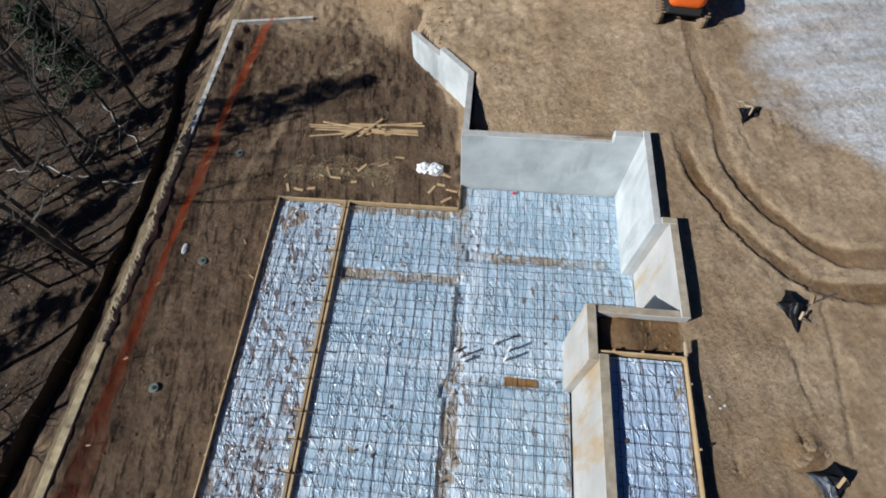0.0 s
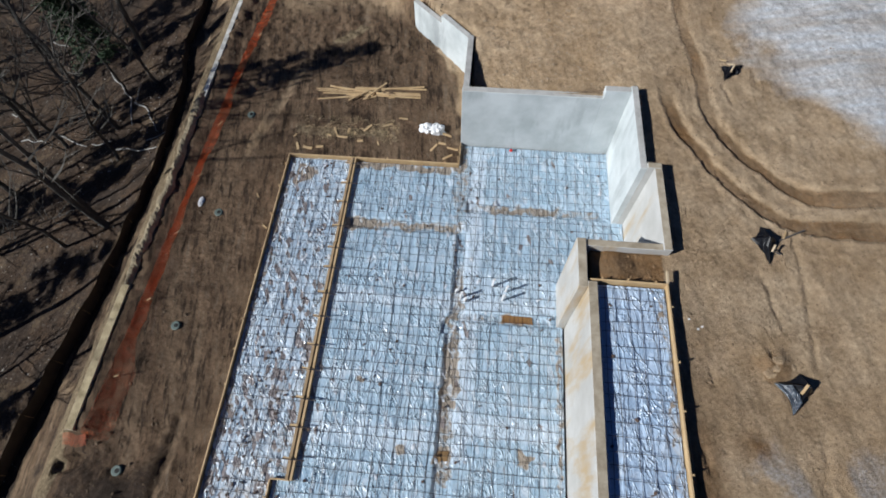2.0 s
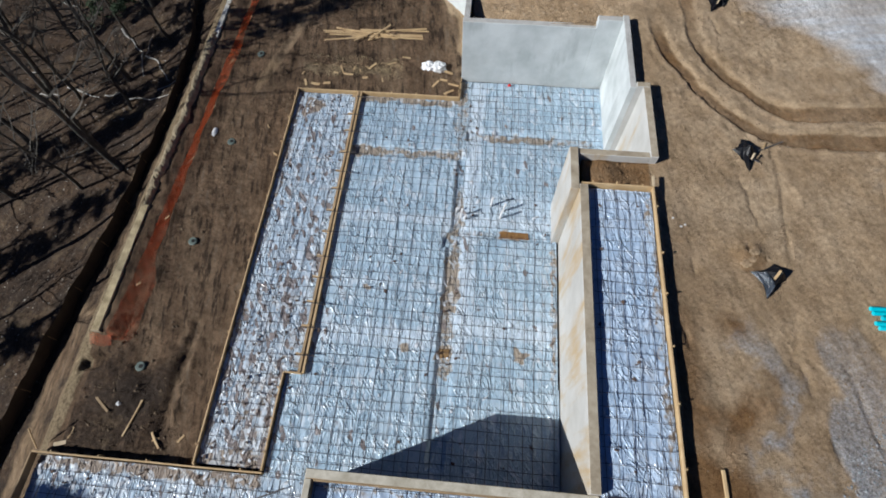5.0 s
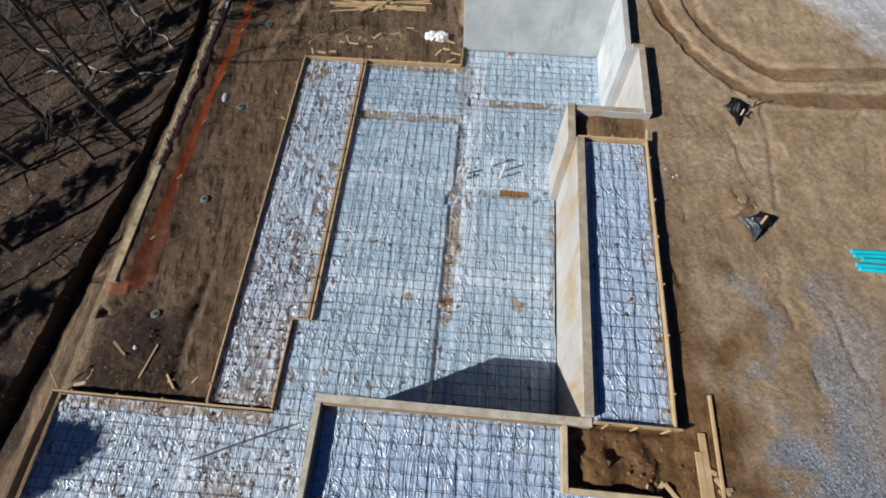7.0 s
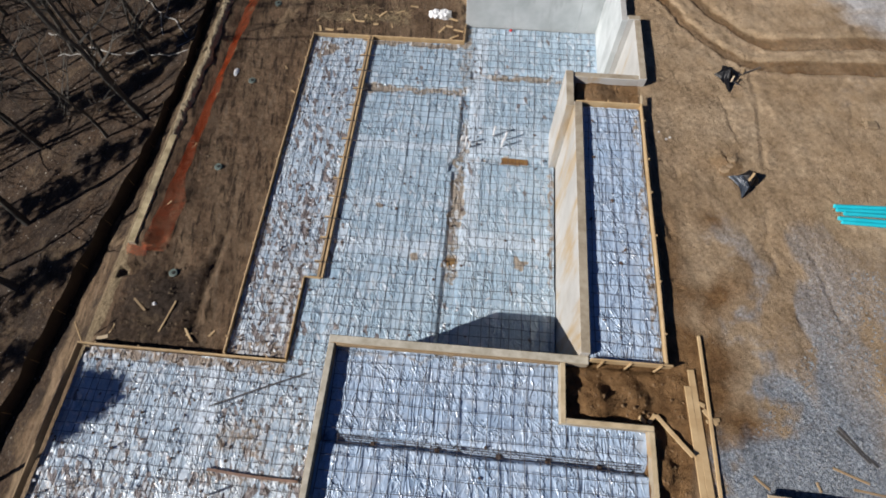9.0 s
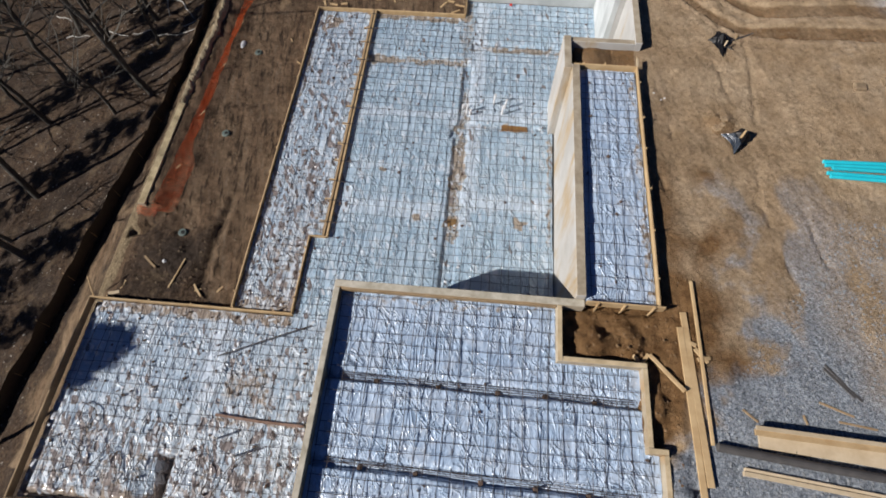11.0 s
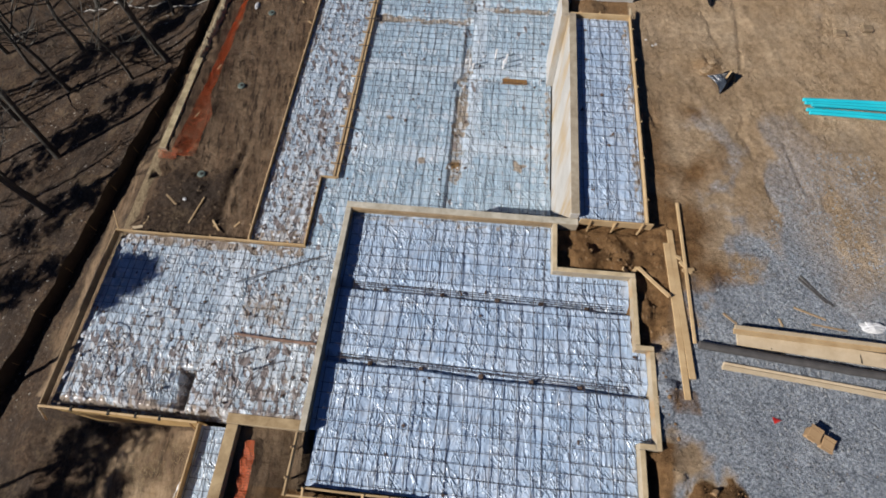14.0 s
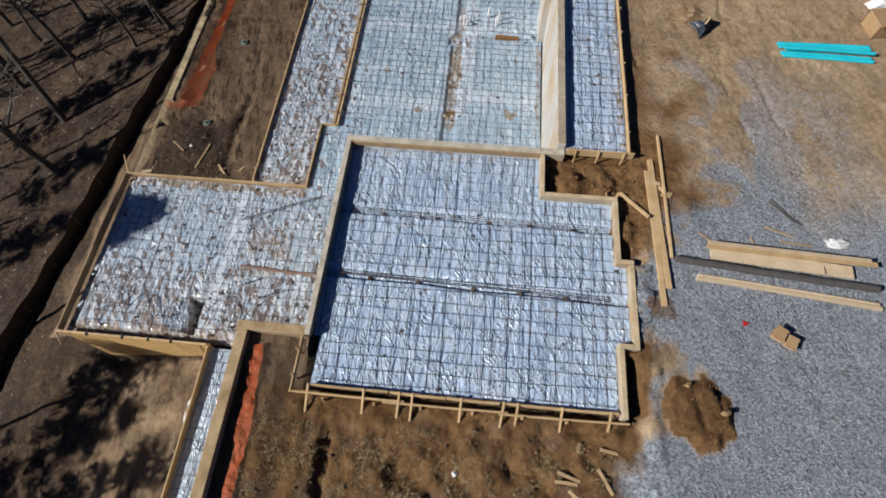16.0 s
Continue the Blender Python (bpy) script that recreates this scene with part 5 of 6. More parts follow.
leaner = part("leaning_stake", beam_bm((-9.97, 4.62, -0.2), (-9.99, 5.05, 0.35), 0.035, 0.035), LUMBER)
tagged(leaner, "slim pale timber stake leaning at a form's corner", "stake")


def crumpled(name, label, category, x, y, rx, ry, h, mat, seed, lift=0.0, group=""):
    """A heap of crumpled sheet, bag or film."""
    bm = bmesh.new()
    bmesh.ops.create_icosphere(bm, subdivisions=3, radius=1.0)
    for v in bm.verts:
        n = v.co.normalized()
        k = 1 + 0.35 * noise.noise(n * 2.1 + Vector((seed, 0, 0))) + 0.22 * noise.noise(n * 5.3 + Vector((0, seed, 0)))
        v.co = Vector((n.x * rx * k, n.y * ry * k, max(-0.02, n.z * h * k)))
    ob = part(name, bm, mat)
    ob.location = (x, y, ground_z(x, y) + lift)
    return tagged(ob, label, category, group)


crumpled("plastic_bag", "crumpled white plastic bag lying on mud", "bag", -0.55, 19.75, 0.28, 0.22, 0.22, WHITE, 1)
crumpled("plastic_bag", "crumpled white plastic bag lying on mud", "bag", -0.15, 19.7, 0.30, 0.24, 0.26, WHITE, 2)
lumber_piece("offcut", "short pale offcut beside a white bag", (0.05, 19.6), (0.42, 19.45), 0.08, 0.04)
crumpled("rag", "small crumpled white rag by the orange fence", "rag", -8.2, 15.9, 0.10, 0.20, 0.08, WHITE, 3)
crumpled("litter_scrap", "scrap of white film on dark soil", "rag", -8.09, 5.97, 0.06, 0.06, 0.05, WHITE, 8)
crumpled("plastic_bag", "crumpled white plastic bag lying on gravel", "bag", 11.74, 2.27, 0.28, 0.15, 0.12, WHITE, 4)
crumpled("litter_scrap", "scrap of white film on the soil south of the garage", "rag", 2.3, -4.15, 0.07, 0.06, 0.08, WHITE, 9)
for x, y, k in ((7.0, 11.64, 13), (7.2, 11.4, 14), (7.31, 11.47, 15)):
    crumpled("litter_scrap", "small white scrap on tan earth", "rag", x, y, 0.03, 0.024, 0.03, WHITE, k, group="scraps beside the porch")
red_cap = crumpled("red_tag", "small red plastic tag on the rebar", "tag", 2.65, 18.8, 0.06, 0.05, 0.05, RED, 6)
red_cap.location.z = 0.0


def covered_stub(corners, peak, h, boards, crumple, seed, flap=None):
    """Black sheet pulled over a stub, pegged at four corners, with scraps of board on it."""
    px, py = peak
    z = ground_z(px, py)
    t = thing("covered_stub", "black plastic sheet peaked over a stub and weighted with boards", "tarp", "black covers on the site", at=(px, py, z))
    r = random.Random(seed)
    top = Vector((0, 0, h))
    feet = [Vector((x - px, y - py, ground_z(x, y) - z + 0.02)) for x, y in corners]
    bm = bmesh.new()
    peg, rings, count = bm.verts.new(top), [], 6
    rim = []
    for k in range(4):
        a, b = feet[k], feet[(k + 1) % 4]
        for i in range(count):
            f = i / count
            q = a.lerp(b, f) * (1 - 0.20 * math.sin(f * math.pi))
            q.z += 0.012 * math.sin(f * math.pi)
            rim.append((q, f))
    for f in (0.22, 0.45, 0.68, 0.86, 1.0):
        ring = []
        for q, g in rim:
            v = top.lerp(q, f)
            v.z -= 0.20 * h * math.sin(f * math.pi) * math.sin(g * math.pi)
            loose = crumple * math.sin(min(1.0, f * 1.1) * math.pi * 0.8)
            v += Vector((r.uniform(-1, 1), r.uniform(-1, 1), r.uniform(-0.6, 1.0))) * loose
            ring.append(bm.verts.new(v))
        rings.append(ring)
    n = len(rim)
    for k in range(n):
        j = (k + 1) % n
        bm.faces.new((peg, rings[0][k], rings[0][j]))
        for a, b in zip(rings, rings[1:]):
            bm.faces.new((a[k], b[k], b[j], a[j]))
    bmesh.ops.recalc_face_normals(bm, faces=bm.faces)
    bmesh.ops.solidify(bm, geom=bm.faces[:], thickness=0.006)
    part("sheet", bm, BLACK_SHEET, t)
    # Added panel: its paler colour paints the sheen of the sunlit face.
    if flap:
        a, b = feet[flap[0]], feet[flap[1]]
        bm, rows = bmesh.new(), []
        for u in range(6):
            row = []
            for v in range(6):
                q = top.lerp(a.lerp(b, v / 5) * (1 - 0.20 * math.sin(v / 5 * math.pi)), 0.52 + 0.46 * u / 5)
                row.append(bm.verts.new(q + Vector((-0.025, -0.035, 0.035)) + Vector((r.uniform(-1, 1), r.uniform(-1, 1), r.uniform(-1, 1))) * 0.014))
            rows.append(row)
        for p, q in zip(rows, rows[1:]):
            for k in range(5):
                bm.faces.new((p[k], q[k], q[k + 1], p[k + 1]))
        part("flap", bm, SHEEN_TONE, t, "paler panel added for the sheen on the cover's sunny side")
    for a, b, w, mat in boards:
        za, zb = a[2], b[2]
        part("board", beam_bm((a[0] - px, a[1] - py, za), (b[0] - px, b[1] - py, zb), w, 0.03), mat, t)


# Lighter version of the black sheet, with the sunny side's sheen in its colour.
SHEEN_TONE = plain("sheen_tone", (0.008, 0.011, 0.016), (0.065, 0.08, 0.105), 7.0, 0.25, spec=0.5, bumped=0.8, dist=0.03, stretch=(0.6, 1.8, 1.0))
covered_stub(((8.78, 10.20), (9.06, 9.46), (9.64, 10.02), (9.42, 10.46)), (9.42, 10.08), 0.35, (((9.22, 9.92, 0.25), (9.36, 10.12, 0.35), 0.06, LUMBER), ((8.80, 10.50, 0.04), (9.05, 10.62, 0.05), 0.05, OLD_LUMBER), ((8.72, 10.3, 0.03), (8.78, 10.5, 0.05), 0.05, LUMBER)), 0.012, 41, (0, 1))
covered_stub(((8.92, 14.08), (9.28, 13.32), (9.60, 14.02), (9.27, 14.50)), (9.27, 14.0), 0.36, (((9.62, 14.05, 0.05), (10.40, 14.44, 0.07), 0.035, BLACK_PIPE), ((9.78, 14.12, 0.06), (9.90, 14.36, 0.06), 0.05, LUMBER), ((9.30, 13.62, 0.22), (9.40, 13.80, 0.27), 0.05, PALE_LUMBER), ((9.33, 13.70, 0.17), (9.58, 13.62, 0.10), 0.025, BLACK_PIPE)), 0.035, 42)
covered_stub(((9.12, 20.52), (9.12, 19.85), (9.62, 20.18), (9.86, 20.62)), (9.44, 20.32), 0.26, (((9.30, 20.10, 0.18), (9.42, 20.32, 0.27), 0.045, PALE_LUMBER), ((9.40, 20.36, 0.27), (9.28, 20.48, 0.16), 0.04, PALE_LUMBER), ((9.15, 20.78, 0.05), (9.32, 20.74, 0.06), 0.06, LUMBER)), 0.035, 43)
for x, y, r, seed in ((8.72, 10.42, 0.17, 51), (8.86, 10.52, 0.13, 52), (8.62, 10.15, 0.11, 53), (9.30, 10.62, 0.12, 54), (8.95, 10.72, 0.16, 55)):
    crumpled("soil_lump", "tan lump of earth thrown up beside a black cover", "soil", x, y, r * 0.8, r * 0.7, r * 0.35, EARTH, seed, -0.02, "soil lumps round the cover")

# ---- east side: lumber, pipes, boxes ----
def plank(label, a, b, w, h, lift=0.0, mat=None, group="planks beside the garage", name="plank"):
    return lumber_piece(name, label, a, b, w, h, mat, group, lift)


PLANK = "long sawn timber plank lying on the ground beside the garage"
plank(PLANK, (6.98, 4.12), (7.12, 0.10), 0.14, 0.045)
plank(PLANK, (7.10, 4.52), (7.27, 0.58), 0.15, 0.045, 0.02)
plank(PLANK, (7.37, 5.36), (7.42, 1.45), 0.07, 0.05, 0.03)
plank("short timber brace leaning against the planks", (6.25, 3.42), (6.90, 2.56), 0.09, 0.045, 0.10)
for a, b in (((7.28, 3.62), (7.55, 3.30)), ((7.32, 3.35), (7.62, 3.42)), ((7.2, 3.75), (7.32, 3.7)), ((6.1, 3.25), (6.25, 3.45)), ((5.85, 3.33), (6.02, 3.26))):
    plank("short timber block tucked under the planks", a, b, 0.09, 0.045, 0.0, name="offcut")

PILE = "sawn timber board stacked on gravel"
for a, b, w, h, lift, mat in (((8.32, 1.89), (12.30, 1.72), 0.09, 0.05, 0.20, None), ((8.30, 1.80), (12.45, 1.63), 0.13, 0.05, 0.15, LUMBER), ((8.36, 1.83), (12.40, 1.66), 0.06, 0.05, 0.10, OLD_LUMBER), ((8.40, 1.66), (11.86, 1.41), 0.34, 0.05, 0.05, PALE_LUMBER), ((8.44, 1.68), (11.82, 1.44), 0.30, 0.05, 0.0, None), ((8.0, 0.94), (12.35, 0.50), 0.09, 0.09, 0.0, None), ((8.04, 1.03), (12.3, 0.60), 0.06, 0.10, 0.0, PALE_LUMBER)):
    plank(PILE, a, b, w, h, lift, mat or PALE_LUMBER, "boards stacked on gravel", "board")
for x in (9.15, 11.15):
    plank("thin dark strap round the stacked boards", (x, 1.66 - 0.072 * (x - 8.4) - 0.17), (x + 0.03, 1.66 - 0.072 * (x - 8.4) + 0.08), 0.02, 0.012, 0.10, DARK_HOLE, "straps round the boards", "strap")
for a, b in (((9.6, 2.1), (9.55, 2.3)), ((10.3, 2.22), (11.1, 2.12)), ((9.95, 2.62), (10.65, 2.36)), ((8.5, 2.05), (8.2, 2.3))):
    plank("thin scrap of timber on gravel", a, b, 0.05, 0.02, 0.0, OLD_LUMBER, "scraps on gravel", "offcut")
for a, b in (((10.25, 3.5), (10.92, 2.72)), ((10.2, 3.42), (10.75, 2.78))):
    plank("dark weathered strip lying on gravel", a, b, 0.06, 0.03, 0.0, BLACK_PIPE, "dark strips on gravel", "strip")

bm = bmesh.new()
pts = [(7.50 + 4.85 * k / 10, 1.42 - 0.42 * k / 10 - 0.03 * math.sin(k / 10 * math.pi), ground_z(7.5 + 0.485 * k, 1.3) + 0.10) for k in range(11)]
add_tube(bm, pts, 0.095, 12)
tagged(part("drain_pipe", bm, BLACK_PIPE, smooth=False), "long dark grey corrugated drain pipe lying on gravel", "pipe")

for x0, y0, x1, y1, lift in ((11.46, 9.37, 14.26, 9.43, 0.0), (11.50, 9.255, 14.28, 9.31, 0.0), (11.72, 9.14, 14.20, 9.16, 0.0), (11.50, 9.00, 14.20, 8.94, 0.0), (11.56, 8.885, 14.25, 8.81, 0.0), (11.60, 9.10, 14.30, 9.06, 0.095)):
    bm = bmesh.new()
    z = ground_z(x0, y0) + 0.06 + lift
    add_tube(bm, ((x0, y0, z), ((x0 + x1) / 2, (y0 + y1) / 2 + 0.01, z + 0.005), (x1, y1, z)), 0.057, 10)
    p = tagged(part("sewer_pipe", bm, TEAL), "bright teal plastic sewer pipe lying on the ground", "pipe", "teal pipes")

flag = thing("marker_flag", "small red marker flag on a wire in gravel", "flag", at=(9.0, -0.17, ground_z(9.0, -0.17)))
part("wire", add_tube(bmesh.new(), ((0, 0, -0.1), (0.01, 0, 0.12)), 0.004, 4), STEEL, flag)
bm = bmesh.new()
v = [bm.verts.new(p) for p in ((-0.06, 0.07, 0.03), (-0.04, -0.08, 0.03), (0.10, 0.0, 0.06))]
bm.faces.new(v)
bmesh.ops.solidify(bm, geom=bm.faces[:], thickness=0.004)
part("cloth", bm, RED, flag)


def carton(x, y, turn, w, d, h, open_top=True):
    c = thing("carton", "open brown cardboard carton lying on gravel", "box", "cartons", at=(x, y, ground_z(x, y)))
    c.rotation_euler = (0, 0, radians(turn))
    bm = bmesh.new()
    add_box(bm, (-w / 2, -d / 2, 0), (w / 2, d / 2, h), 0.01)
    part("body", bm, CARDBOARD, c)
    for s in (-1, 1):
        bm = bmesh.new()
        add_box(bm, (-w / 2, s * d / 2 + (0 if s > 0 else -0.07), h - 0.01), (w / 2, s * d / 2 + (0.07 if s > 0 else 0), h + 0.002))
        part("flap", bm, CARDBOARD, c)


carton(9.70, -0.42, -32, 0.27, 0.22, 0.20)
carton(9.96, -0.60, -28, 0.25, 0.20, 0.17)
carton(14.75, 10.2, 10, 0.9, 0.7, 0.5)
crumpled("plastic_bag", "crumpled white sheet lying by a carton", "bag", 14.95, 11.3, 0.35, 0.2, 0.25, WHITE, 7)
for x, y in ((13.08, 12.19), (13.95, 12.42)):
    s = part("flat_stone", box_bm((-0.17, -0.14, -0.09), (0.16, 0.15, 0.06), 0.035, 0.02), MUDDY_STEEL)
    s.location = (x, y, ground_z(x, y) + 0.05)
    tagged(s, "flat muddy brown stone block on sandy ground", "stone", "flat stones")
for a, b in (((4.55, -3.9), (5.05, -4.05)), ((4.5, -4.1), (5.0, -4.12)), ((5.45, -3.75), (5.75, -4.25)), ((4.8, -4.25), (5.1, -4.5)), ((5.05, -3.25), (5.0, -3.45)), ((6.55, -2.85), (6.58, -3.15)), ((5.5, -3.35), (5.9, -3.4))):
    plank("scrap of pale timber on the soil", a, b, 0.07, 0.035, 0.0, None, "scraps by the garage", "offcut")
crumpled("plastic_scrap", "pale plastic scrap caught on the walkway's form", "rag", -5.37, -3.05, 0.07, 0.34, 0.12, WHITE, 12, 1.2)

for x, y, w, turn, z in ((8.21, -2.36, 0.10, 20, 0.03), (7.46, -1.80, 0.08, 50, 0.03)):
    s = part("rock", box_bm((-w, -w * 0.7, -w), (w, w * 0.6, w * 0.6), w * 0.35, w * 0.22), EARTH_LUMP)
    s.location, s.rotation_euler = (x, y, ground_z(x, y) + z), (0.2, 0.3, radians(turn))
    tagged(s, "pale tan rock lying in dug soil", "rock", "rocks in the dug soil")
post = part("board_end", beam_bm((6.50, 12.48, 2.99), (6.515, 12.82, 3.0), 0.05, 0.09), PALE_LUMBER)
tagged(post, "pale timber board end running past a form's corner", "board")
scrap = part("plywood_scrap", box_bm((2.58, 12.22, -0.165), (3.50, 12.46, -0.125), 0.004, 0.03), plain("muddy_plywood", (0.13, 0.065, 0.022), (0.34, 0.185, 0.065), 2.5, 0.6, bumped=0.3, fine=14.0))
tagged(scrap, "mud-stained orange plywood scrap lying under the bars", "board")
scrap = part("plywood_scrap", box_bm((0.90, 8.04, -0.165), (1.22, 8.36, -0.135), 0.004, 0.03), plain("wet_plywood", (0.16, 0.09, 0.035), (0.32, 0.20, 0.09), 2.5, 0.5, bumped=0.3, fine=14.0))
tagged(scrap, "wet brown plywood scrap lying under the bars", "board")

# ---- excavator ----
def excavator(x, y, turn):
    z = ground_z(x, y)
    e = thing("excavator", "orange compact tracked excavator parked on sandy earth", "excavator", at=(x, y, z))
    e.rotation_euler = (0, 0, radians(turn))
    for s in (-1, 1):
        bm = bmesh.new()
        add_box(bm, (s * 0.72 - 0.16, -1.0, 0.0), (s * 0.72 + 0.16, 1.0, 0.48), 0.12)
        track = part("track", bm, MUDDY_STEEL, e, "muddy rubber track")
        for k in range(12):
            part("cleat", box_bm((s * 0.72 - 0.165, -0.92 + k * 0.16, 0.465), (s * 0.72 + 0.165, -0.86 + k * 0.16, 0.50), 0.005), MUDDY_STEEL, track)
    part("undercarriage", box_bm((-0.55, -0.6, 0.2), (0.55, 0.6, 0.55), 0.03), DARK_HOLE, e)
    bm = bmesh.new()
    add_box(bm, (-0.64, -1.04, 0.44), (0.64, 0.75, 0.74), 0.14)
    part("counterweight", bm, DARK_HOLE, e, "black rear bumper")
    bm = bmesh.new()
    add_box(bm, (-0.60, -1.0, 0.66), (0.60, 0.60, 1.40))
    bmesh.ops.bevel(bm, geom=bm.edges[:], offset=0.26, segments=4, profile=0.5, affect="EDGES")
    part("hood", bm, ORANGE_PAINT, e, "glossy orange engine hood", True)
    cab = part("cab", box_bm((-0.52, 0.1, 1.2), (0.30, 0.95, 2.35), 0.06), DARK_HOLE, e, "dark glazed cab")
    part("roof", box_bm((-0.56, 0.05, 2.33), (0.34, 1.0, 2.43), 0.03), ORANGE_PAINT, cab)
    part("boom", beam_bm((0.45, 0.7, 1.0), (0.45, 2.2, 2.3), 0.18, 0.28, bevel=0.03), ORANGE_PAINT, e)
    part("stick", beam_bm((0.45, 2.2, 2.3), (0.45, 2.9, 1.0), 0.14, 0.2, bevel=0.02), ORANGE_PAINT, e)
    part("bucket", box_bm((0.15, 2.65, 0.3), (0.75, 3.1, 0.95), 0.08), DARK_HOLE, e)


excavator(7.85, 25.0, -6)

# ---- clods, stones and leaves that nobody could count ----
def scatter(name, label, category, spots, sizes, mat, seed, squash=0.7, sides=0):
    r = random.Random(seed)
    verts, faces = [], []
    base = [(1, 0, 0), (0.3, 0.9, 0), (-0.8, 0.55, 0), (-0.75, -0.6, 0), (0.35, -0.9, 0), (0, 0, 1), (0.1, 0.0, -0.6)]
    tris = [(0, 1, 5), (1, 2, 5), (2, 3, 5), (3, 4, 5), (4, 0, 5), (1, 0, 6), (2, 1, 6), (3, 2, 6), (4, 3, 6), (0, 4, 6)]
    for x, y in spots:
        s = r.uniform(*sizes) * (0.6 + 0.8 * r.random() ** 2)
        a = r.uniform(0, 6.3)
        c, d = math.cos(a), math.sin(a)
        z = ground_z(x, y) + s * squash * 0.2
        o = len(verts)
        for px, py, pz in base:
            px, py, pz = px * r.uniform(0.7, 1.2) * s, py * r.uniform(0.7, 1.2) * s, pz * squash * s
            verts.append((x + px * c - py * d, y + px * d + py * c, z + pz))
        faces += [tuple(o + i for i in t) for t in tris]
    me = bpy.data.meshes.new(name)
    me.from_pydata(verts, [], faces)
    me.materials.append(mat)
    return tagged(new(name, me), label, category, kind="stuff")


def spots_in(n, seed, *rects):
    r = random.Random(seed)
    areas = [(c - a) * (d - b) for a, b, c, d in rects]
    out = []
    for _ in range(n):
        a, b, c, d = r.choices(rects, areas)[0]
        out.append((r.uniform(a, c), r.uniform(b, d)))
    return out


RIDGE_DARK = plain("damp_clod", (0.06, 0.045, 0.032), (0.15, 0.112, 0.075), 12.0, 0.95, bumped=0.5)
scatter("soil_clods", "dark clods of turned soil", "soil", spots_in(700, 1, (-9.2, 4.8, -5.6, 26), (-5.4, 18.2, 0.6, 25), (-9.2, 4.8, -6.5, 8.0)), (0.015, 0.055), CLOD, 1)
scatter("soil_clods", "brown clods of dug soil", "soil", spots_in(220, 2, (4.3, 3.3, 6.9, 4.45), (4.6, 12.55, 6.4, 13.35), (6.2, -1.0, 6.9, 3.0)), (0.012, 0.05), plain("dug_clod", (0.14, 0.08, 0.038), (0.30, 0.19, 0.10), 12.0, 0.95), 2, 0.5)
scatter("soil_clods", "brown clods of soil south of the garage", "soil", spots_in(1500, 3, (-2.9, -7.5, 6.2, -2.95), (6.6, -3.1, 7.0, -1.4)), (0.008, 0.04), CLOD, 3)
r2 = random.Random(61)
scatter("soil_clods", "brown clods of loose soil on a dug heap", "soil", [(7.64 + 0.82 * d * math.cos(a), -2.34 + 0.85 * d * math.sin(a)) for d, a in ((r2.random() ** 0.4, r2.uniform(0, 6.3)) for _ in range(150))], (0.008, 0.022), plain("heap_clod", (0.15, 0.08, 0.034), (0.36, 0.215, 0.105), 12.0, 0.95), 61, 0.8)
scatter("sand_clods", "small clods of sandy earth", "soil", spots_in(1800, 4, (6.8, 5, 12, 18), (1.2, 19.4, 9, 26)), (0.01, 0.035), plain("sandy_clod", (0.15, 0.10, 0.06), (0.27, 0.19, 0.12), 12.0, 0.95), 4)
scatter("soil_clods", "brown clods of turned soil north of the yard", "soil", spots_in(600, 33, (-6.5, 22.2, 0.0, 27.5)), (0.012, 0.06), RIDGE_DARK, 33, 0.6)
scatter("sand_clods", "tan lumps of earth behind the north wall", "soil", spots_in(700, 34, (1.2, 19.3, 6.0, 23.5)), (0.012, 0.06), plain("tan_clod", (0.20, 0.145, 0.09), (0.38, 0.29, 0.20), 12.0, 0.95), 34, 0.55)


def spots_along(lines, per_metre, spread, seed):
    r = random.Random(seed)
    out = []
    for line in lines:
        for (ax, ay), (bx, by) in zip(line, line[1:]):
            for _ in range(int(per_metre * math.hypot(bx - ax, by - ay))):
                f, a = r.random(), r.uniform(0, 6.3)
                q = abs(r.gauss(0, spread))
                out.append((ax + (bx - ax) * f + q * math.cos(a) + 0.05 * math.sin(9 * f), ay + (by - ay) * f + q * math.sin(a)))
    return out


RIDGE = plain("crumbled_earth", (0.12, 0.085, 0.055), (0.30, 0.22, 0.15), 12.0, 0.95)
scatter("crumbled_ridge", "crumbled ridges of earth left by tyres", "soil", spots_along(CRACKS, 8, 0.07, 31), (0.008, 0.030), RIDGE, 31, 0.9)
scatter("crumbled_ridge", "crumbled earth along the wheel ruts", "soil", spots_along([[(x + o, y + o) for x, y in line[1:]] for line in RUTS for o in (-0.24, 0.24)], 12, 0.09, 32), (0.008, 0.035), RIDGE, 32, 0.8)
scatter("pebbles", "grey crushed stone", "gravel", [(x, y) for x, y in spots_in(14000, 5, (7.4, -6, 15, 3.5), (7.5, 3.5, 13, 7.5)) if x > 7.6 + 0.75 * max(0.0, y - 2.2) and math.hypot(x - 7.65, y + 2.2) > 1.0], (0.012, 0.036), STONE, 5)
scatter("leaf_litter", "dead leaves and twigs on the woods' floor", "leaves", spots_in(7000, 6, (-26, -6, -14.0, 32)), (0.02, 0.07), plain("dead_leaf", (0.030, 0.022, 0.017), (0.16, 0.12, 0.09), 40.0, 0.9), 6, 0.25)
scatter("leaf_litter", "pale dead leaves on the woods' floor", "leaves", spots_in(1500, 7, (-26, -6, -14.0, 32), (-21, 20, -14, 27), (-18, 21, -14, 26)), (0.02, 0.05), plain("pale_leaf", (0.25, 0.22, 0.18), (0.45, 0.42, 0.38), 40.0, 0.9), 7, 0.3)

